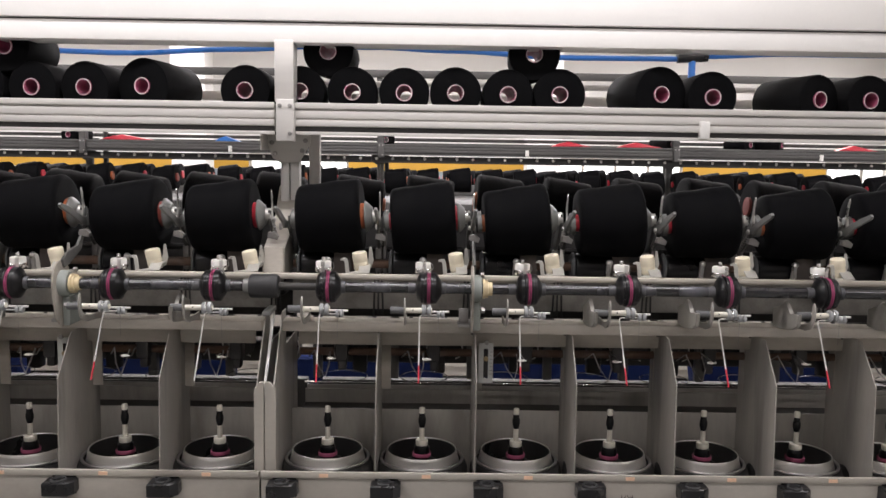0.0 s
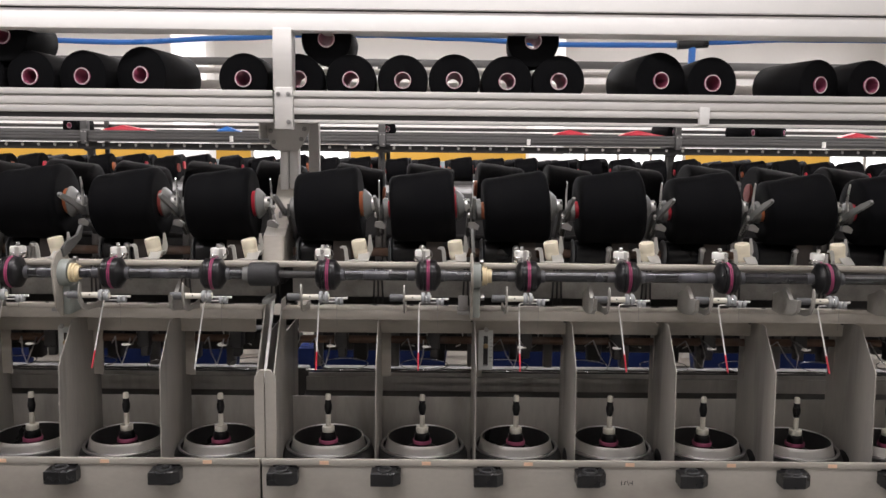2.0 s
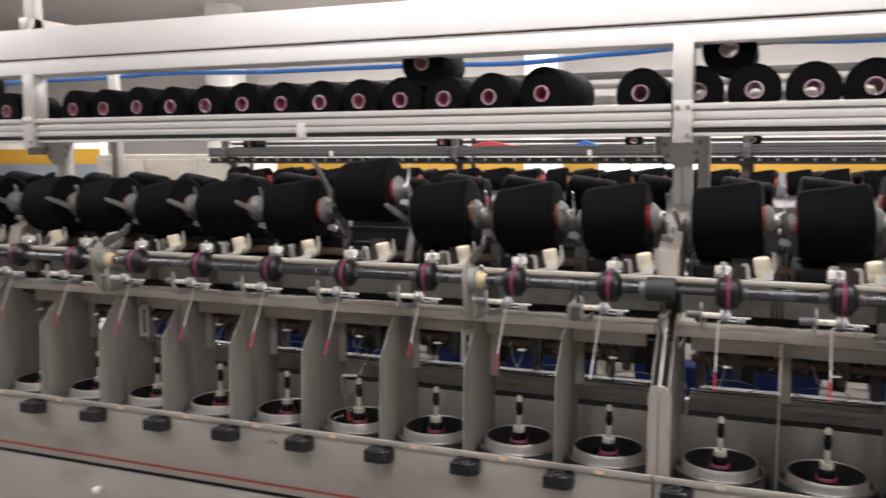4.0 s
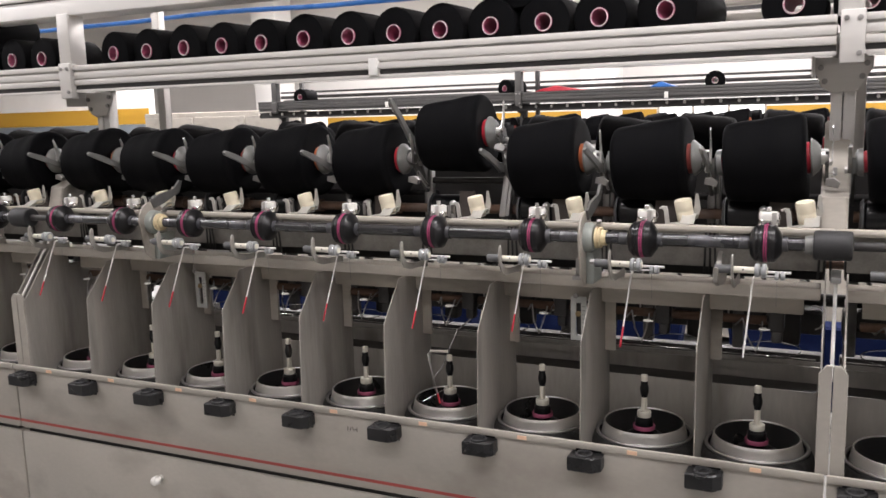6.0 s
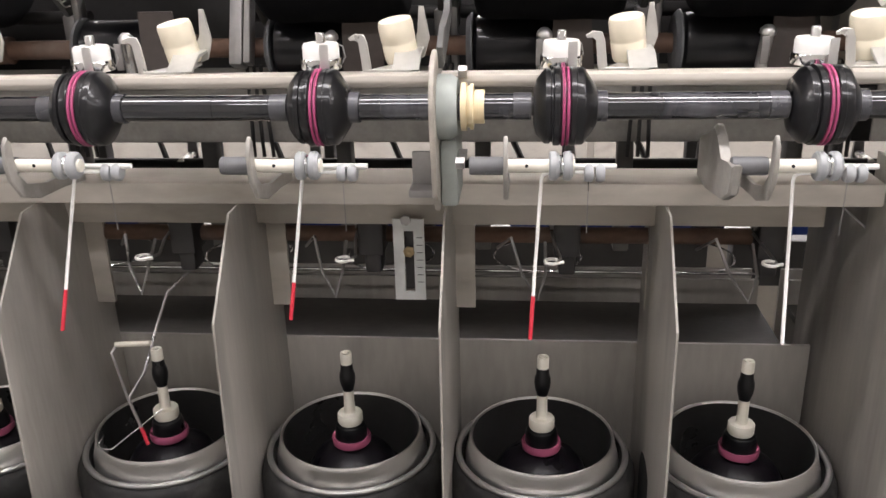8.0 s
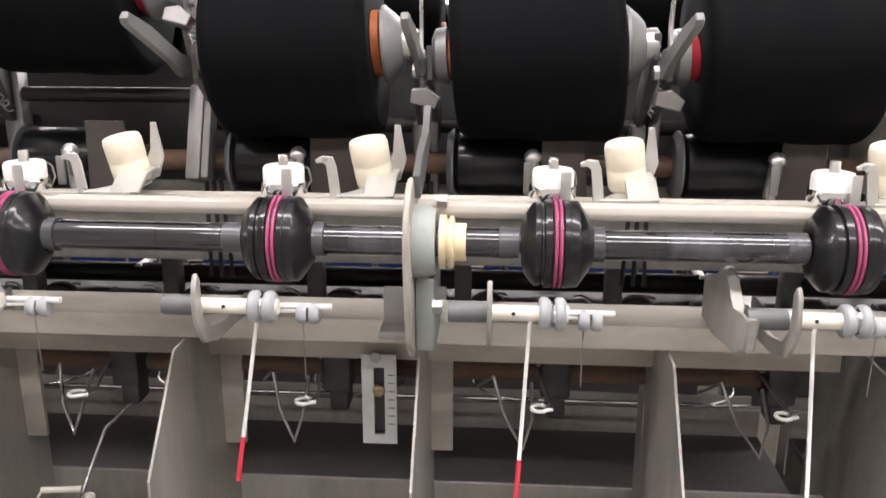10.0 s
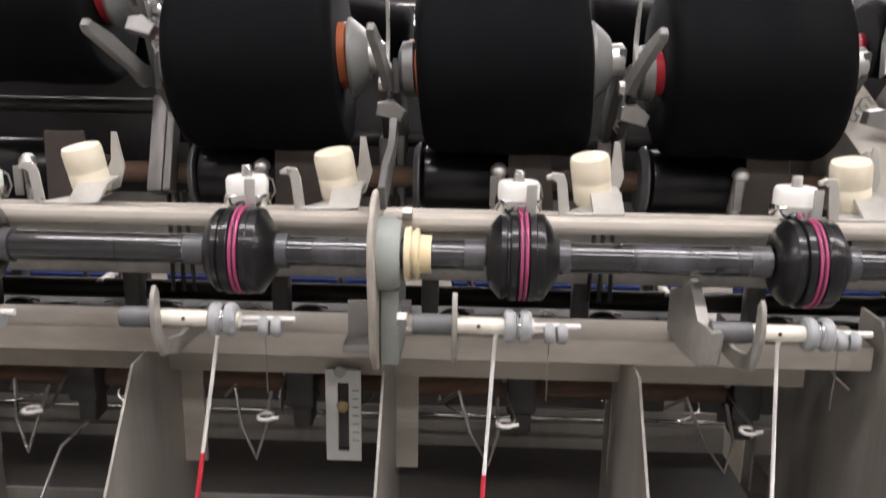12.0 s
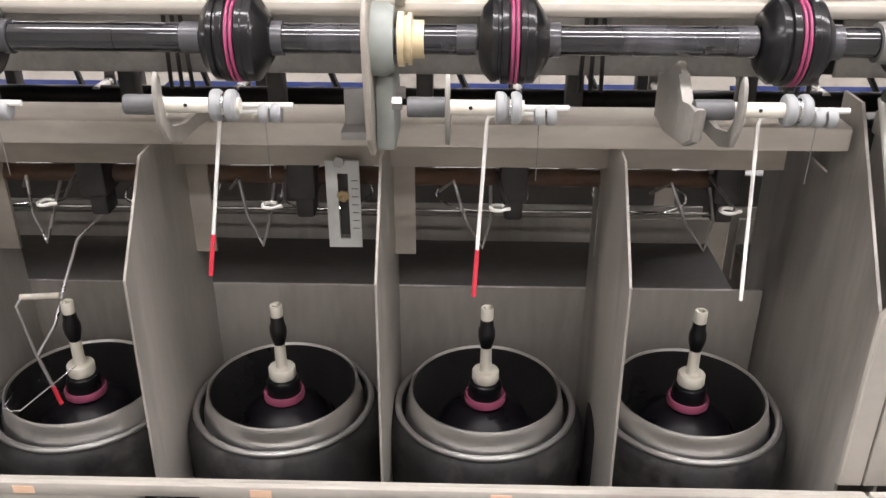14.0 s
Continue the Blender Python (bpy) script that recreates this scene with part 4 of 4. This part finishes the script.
# ---------------------------------------------------------------- creel
def build_creel(y, x0, x1, posts, deep=0.34, metal=None):
    metal = metal or ALU
    c = thing("creel", "aluminium creel rack with a slotted rail and white top beam", "creel", "creels")
    segs = [x0] + list(posts) + [x1]
    for a, b in zip(segs, segs[1:]):
        a2, b2 = a + 0.034, b - 0.0135
        bm = box(a2, b2, y, y + 0.03, 1.605, 1.672)
        part("rail_core", bm, metal, c, "grooved aluminium rail", smooth=0)
        for z0, z1, p in ((1.661, 1.675, 0.010), (1.638, 1.656, 0.006), (1.619, 1.634, 0.008), (1.598, 1.606, 0.004)):
            part("rail_rib", box(a2, b2, y - p, y + 0.001, z0, z1, 0.001), metal, c)
        # dark strip painted in for the shade between two rail ribs
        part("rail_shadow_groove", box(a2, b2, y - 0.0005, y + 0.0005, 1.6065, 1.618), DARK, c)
        part("shelf_tray", box(a2, b2, y + 0.03, y + deep, 1.634, 1.643), metal, c)
        part("rear_rail", box(a2, b2, y + deep, y + deep + 0.03, 1.645, 1.69, 0.002), metal, c)
    part("top_beam", box(x0, x1, y - 0.012, y + 0.10, 1.867, 1.960, 0.003), WHITE, c, "white painted top beam")
    part("top_beam_lower", box(x0, x1, y - 0.002, y + 0.10, 1.817, 1.863, 0.002), WHITE, c)
    # dark fill gives the gap between the beam halves its shade
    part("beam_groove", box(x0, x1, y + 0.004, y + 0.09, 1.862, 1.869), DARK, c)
    part("rear_top_rail", box(x0, x1, y + deep + 0.02, y + deep + 0.05, 1.70, 1.725, 0.002, bm=box(x0, x1, y + deep + 0.02, y + deep + 0.05, 1.745, 1.76, 0.002)), metal, c)
    for x in posts:
        part("upper_post", box(x - 0.013, x + 0.033, y - 0.008, y + 0.05, 1.675, 1.822, 0.003), metal, c)
        p_post_clamp = part("post_clamp", box(x - 0.008, x + 0.036, y - 0.020, y + 0.01, 1.582, 1.682, 0.003), metal, c, "aluminium clamp plate with bolts")
        for dx, dz in ((0.002, 1.666), (0.026, 1.666), (0.026, 1.60)):
            part("bolt", lathe([(0, 0), (0.0055, 0), (0.0055, 0.004), (0, 0.005)], (x + dx, y - 0.020, dz), (0, -1, 0), 6), DULL, p_post_clamp)
        part("lower_post", box(x - 0.021, x + 0.001, y + 0.12, y + 0.16, 1.30, 1.65, 0.003), metal, c)
        part("lower_post", box(x + 0.003, x + 0.026, y + 0.122, y + 0.16, 1.30, 1.65, 0.003), metal, c)
        gus = part("gusset", plate([(x - 0.055, 1.600), (x - 0.053, 1.572), (x - 0.040, 1.540), (x - 0.020, 1.528), (x + 0.028, 1.530), (x + 0.056, 1.578), (x + 0.056, 1.600)], "y", y + 0.112, 0.005, 0.001), metal, c, "pale gusset plate with bolts")
        for dx, dz in ((-0.042, 1.580), (-0.034, 1.552), (0.036, 1.560), (0.044, 1.586)):
            part("gusset_bolt", lathe([(0, 0), (0.0065, 0), (0.0065, 0.005), (0, 0.006)], (x + dx, y + 0.112, dz), (0, -1, 0), 6), DULL, gus)
        part("gusset_flange", box(x - 0.058, x - 0.053, y + 0.04, y + 0.20, 1.560, 1.602, 0.001), metal, c)
        part("rear_post", box(x + 0.02, x + 0.05, y + deep, y + deep + 0.03, 1.30, 1.90, 0.003), metal, c)
        part("cross_arm", box(x - 0.02, x + 0.02, y, y + deep, 1.960, 2.00, 0.003), metal, c)
        part("top_post", box(x - 0.02, x + 0.02, y + 0.02, y + 0.06, 1.960, 2.13, 0.003), metal, c)
    for a, b in zip(segs, segs[1:]):
        if b - a > 2:
            m = (a + b) / 2
            part("rail_clip", box(m - 0.012, m + 0.012, y - 0.016, y + 0.002, 1.603, 1.645, 0.002), WHITEROD, c, "white rail clip")
    if metal is FAR_METAL:
        part("guide_channel", box(x0, x1, y + 0.05, y + 0.10, 1.545, 1.592, 0.003), DARK, c, "dark yarn guide channel")
        for q in range(int((x1 - x0) / 0.1125)):
            part("stud", lathe([(0, 0), (0.009, 0), (0.011, 0.004), (0.009, 0.010), (0, 0.011)], (x0 + q * 0.1125, y + 0.05, 1.575), (0, -1, 0), 8), NYLON, c)
    part("overhead_rail", box(x0, x1, y + 0.0, y + 0.05, 2.13, 2.18, 0.003), metal, c)
    return c


CREEL_Y = 0.11
build_creel(CREEL_Y, 3 * -SECTION, 1.5 * SECTION, [-2 * SECTION, -SECTION, 0.0, SECTION])
FAR_Y, FAR_DZ = 3.99, -0.045  # the next machine stands a little lower
build_creel(FAR_Y, -4.3, 6.2, [k * SECTION - 0.005 for k in range(-2, 3)], metal=FAR_METAL).matrix_basis = pose(0, 0, FAR_DZ)


def build_cone(r0, r1, L):
    s = thing("yarn_cone", "black yarn cone with a pink tube lying on the creel", "yarn cone", "cones on the creel")
    ri = 0.0200
    part("yarn", lathe([(ri, 0.0), (r0 - 0.006, 0.0), (r0 - 0.0015, 0.0015), (r0, 0.006), (r0 + (r1 - r0) * 0.5 + 0.001, L * 0.5), (r1, L - 0.006), (r1 - 0.005, L), (ri, L)], (0, 0, 0), "y", 44, closed=True), YARN2, s, "matt black yarn")
    p_tube = part("tube", lathe([(ri + 0.0008, -0.004), (ri - 0.0022, -0.004), (ri - 0.0035, L), (ri - 0.0005, L)], (0, 0, 0), "y", 28, closed=True), PINK_D, s, "dusty pink tube")
    part("tube_rim", torus((0, -0.004, 0), ri - 0.0006, 0.0008, "y", 28, 6), WHITEROD, p_tube)
    return s


CONES = [build_cone(0.0625, 0.057, 0.177), build_cone(0.064, 0.058, 0.182), build_cone(0.069, 0.0625, 0.187)]
cone_used = set()


def cone_at(x, y, z, v, yaw=0.0):
    r = (0.0625, 0.064, 0.069)[v]
    m = pose(x, y, z + r, 0, 0, yaw)
    if v in cone_used:
        return copy_thing(CONES[v], m)
    cone_used.add(v)
    CONES[v].matrix_basis = m
    return CONES[v]


SHELF = 1.6432
row = [(-0.095, 0, -3), (0.040, 0, 2), (0.169, 0, 1), (0.297, 0, 0), (0.424, 1, 0), (0.554, 0, 1), (0.682, 1, -1), (0.934, 2, 14), (1.062, 1, 5), (1.329, 0, 22), (1.456, 0, 10), (1.585, 1, 6), (1.715, 0, 4),
       (-0.346, 2, -14), (-0.489, 1, -9), (-0.617, 0, -6), (-0.745, 0, -5), (-0.873, 0, -7), (-0.998, 0, -6), (-1.126, 0, -7), (-1.260, 1, -6), (-1.392, 0, -8), (-1.522, 0, -7), (-1.652, 1, -8), (-1.785, 0, -8), (-1.911, 0, -9)]
row += [(-2.20 - 0.128 * k, k % 2, -7) for k in range(15)]
for x, v, yaw in row:
    cone_at(x, CREEL_Y + 0.045, SHELF, v, yaw)
for x, v in ((0.109, 0), (0.617, 1), (-0.682, 0), (-2.47, 1), (-2.6, 0)):
    cone_at(x, CREEL_Y + 0.048, SHELF + 0.098, v, -2)

# second creel: few cones with thin windings
for x, v, yaw in ((0.038, 0, 0), (-0.738, 0, 4), (-2.17, 1, -20), (2.05, 0, 30), (2.60, 1, 40), (2.82, 1, 55), (3.9, 0, 60), (-3.9, 0, 0)):
    cone_at(x, FAR_Y + 0.05, 1.6435 + FAR_DZ, v, yaw)

# air hose along the creel
def hose(pts, r=0.008, name="air_hose", m=BLUE, label="blue plastic air hose sagging behind the creel"):
    ps = []
    for (x0, z0), (x1, z1) in zip(pts, pts[1:]):
        for q in range(12):
            f = q / 12
            s = f * f * (3 - 2 * f)
            ps.append((x0 + (x1 - x0) * f, 0.62 + 0.01 * math.sin(x0 + f), z0 + (z1 - z0) * s))
    ps.append((pts[-1][0], 0.62, pts[-1][1]))
    return solo(name, wire(ps, r, 8), m, label, "hose")


hose([(-3.4, 1.85), (-2.34, 1.854), (-1.90, 1.860), (-1.41, 1.850), (-0.97, 1.850), (-0.55, 1.843), (-0.23, 1.859), (0.02, 1.872), (0.20, 1.873), (0.43, 1.866), (0.76, 1.852), (1.10, 1.854), (1.17, 1.863), (1.44, 1.874), (2.4, 1.878)])
fit_ = thing("hose_fitting", "black plastic tee fitting on the air hose", "hose fitting")
part("tee", rod((1.10, 0.62, 1.856), (1.19, 0.62, 1.862), 0.016, n=14), BLACK, fit_)
part("stub", rod((1.145, 0.62, 1.859), (1.145, 0.62, 1.785), 0.011, n=14), BLUE, fit_, "blue hose stub")

# neighbouring machines further back
def far_rows(y, dz):
    for i in range(-18, 16):
        x = (i + 0.5) * GAUGE + (i // 10) * 0.032
        src = packs[(i * 11 + 1) % 3]
        copy_thing(src, pose(x, y, ((i * 7) % 5) * 0.004 - dz, 0, 0, (i * 13) % 4 - 2))


far_rows(3.95, 0.030)
far_rows(4.85, 0.045)
far_rows(7.6, 0.100)
def far_machine(y0, y1, z1, m, label):
    s = thing("twisting_machine", label, "twisting machine")
    part("body", box(-4.2, 6, y0, y1, 0.05, z1 - 0.12, 0.02), m, s)
    part("top_channel", box(-4.2, 6, y0 + 0.15, y1 - 0.15, z1 - 0.12, z1, 0.01), DARK, s)
    for k in range(-2, 3):
        part("front_panel", box(k * SECTION + 0.02, (k + 1) * SECTION - 0.02, y0 - 0.02, y0, 0.12, 0.84, 0.006), COVER, s)


far_machine(3.75, 5.05, 1.225, GREY, "grey twisting machine in the next row")
far_machine(7.4, 8.6, 1.235, DARK, "dark twisting machine in the back row")
pw = thing("partition", "pale partition with a yellow band above slate grey", "partition")
part("panel", box(-11.0, -7.7, 6.4, 6.5, 0, 2.2), WALLW, pw)
part("yellow_band", box(-11.0, -7.7, 6.39, 6.398, 1.47, 1.66), YELLOW, pw, "yellow painted band")
part("slate_band", box(-11.0, -7.7, 6.39, 6.398, 0.6, 1.467), SLATE, pw, "slate grey painted band")
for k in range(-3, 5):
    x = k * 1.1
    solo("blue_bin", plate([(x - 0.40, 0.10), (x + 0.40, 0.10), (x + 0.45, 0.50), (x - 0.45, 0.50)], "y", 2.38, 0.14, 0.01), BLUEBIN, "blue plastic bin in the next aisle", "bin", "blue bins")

# small things on the second creel
for x, w, m, col in ((-1.93, 0.36, RED, "red"), (1.20, 0.27, RED, "red"), (1.66, 0.31, RED, "red"), (3.2, 0.28, RED, "red"), (-1.14, 0.17, BLUE, "blue")):
    z = 1.676 + FAR_DZ
    solo("cloth", plate([(x, z), (x + w, z), (x + w * 0.75, z + 0.014), (x + w * 0.4, z + 0.036), (x + w * 0.1, z + 0.014)], "y", FAR_Y, 0.08, 0.004), m, col + " cloth lying on the far creel rail", "cloth")


# threading hook left on one spindle, a loose wire, and small marks
hk = thing("threading_hook", "bent wire threading hook with a white handle and red tip", "threading hook")
part("handle", rod((-0.850, -0.004, 0.962), (-0.808, -0.002, 0.964), 0.0034, n=12), IVORY, hk, "white plastic handle")
part("wire", wire([(-0.848, -0.004, 0.962), (-0.852, -0.012, 0.955), (-0.832, -0.030, 0.905), (-0.818, -0.038, 0.872)], 0.0019, 8), WIRE, hk)
part("red_end", rod((-0.818, -0.038, 0.872), (-0.811, -0.042, 0.852), 0.0024, n=10), RED, hk, "red tip")
part("back_wire", wire([(-0.832, -0.030, 0.905), (-0.822, 0.0, 0.925), (-0.815, 0.03, 0.965), (-0.808, 0.06, 1.0), (-0.775, 0.085, 1.03), (-0.772, 0.088, 1.06)], 0.0019, 8), WIRE, hk)
lw = solo("loose_wire", wire([(-0.858, -0.052, 0.868), (-0.862, -0.062, 0.862), (-0.852, -0.068, 0.861), (-0.842, -0.066, 0.861), (-0.800, -0.016, 0.884)], 0.0007, 6), CHROME, "thin bright bent wire lying across the can", "wire")
kb = thing("door_knob", "round white knob on the lower panel", "knob")
part("ball", lathe([(0, -0.014), (0.006, -0.013), (0.011, -0.008), (0.0125, 0.0), (0.011, 0.008), (0.006, 0.012), (0.005, 0.016), (0, 0.016)], (-1.555, -0.184, 0.602), "y", 20), NYLON, kb)
part("base", lathe([(0, 0), (0.009, 0), (0.009, 0.004), (0, 0.004)], (-1.555, -0.169, 0.602), "y", 16), STEEL, kb)
for mx, mz in ((0.80, 0.806), (-0.985, 0.812)):
    mk = thing("pen_mark", "small dark handwritten pen mark on the apron", "pen mark")
    for q, (dx, w, hh, a) in enumerate(((0, 0.0016, 0.010, 0), (0.007, 0.0016, 0.009, 18), (0.014, 0.0016, 0.011, -22), (0.020, 0.006, 0.0016, 10), (0.024, 0.0016, 0.010, 0))):
        o = part("stroke", box(-w / 2, w / 2, -0.0003, 0.0003, -hh / 2, hh / 2), INK, mk, smooth=0)
        o.matrix_basis = pose(mx + dx, -0.1656, mz, 0, a, 0)

cab = thing("control_cabinet", "beige steel control cabinet in the far aisle", "cabinet")
part("body", box(-7.4, -5.2, 6.0, 6.5, 0.05, 1.585, 0.01), COVER, cab)
for q in range(3):
    part("cabinet_door", box(-7.38 + q * 0.73, -6.69 + q * 0.73, 5.985, 6.0, 0.15, 1.53, 0.004), COVER, cab)
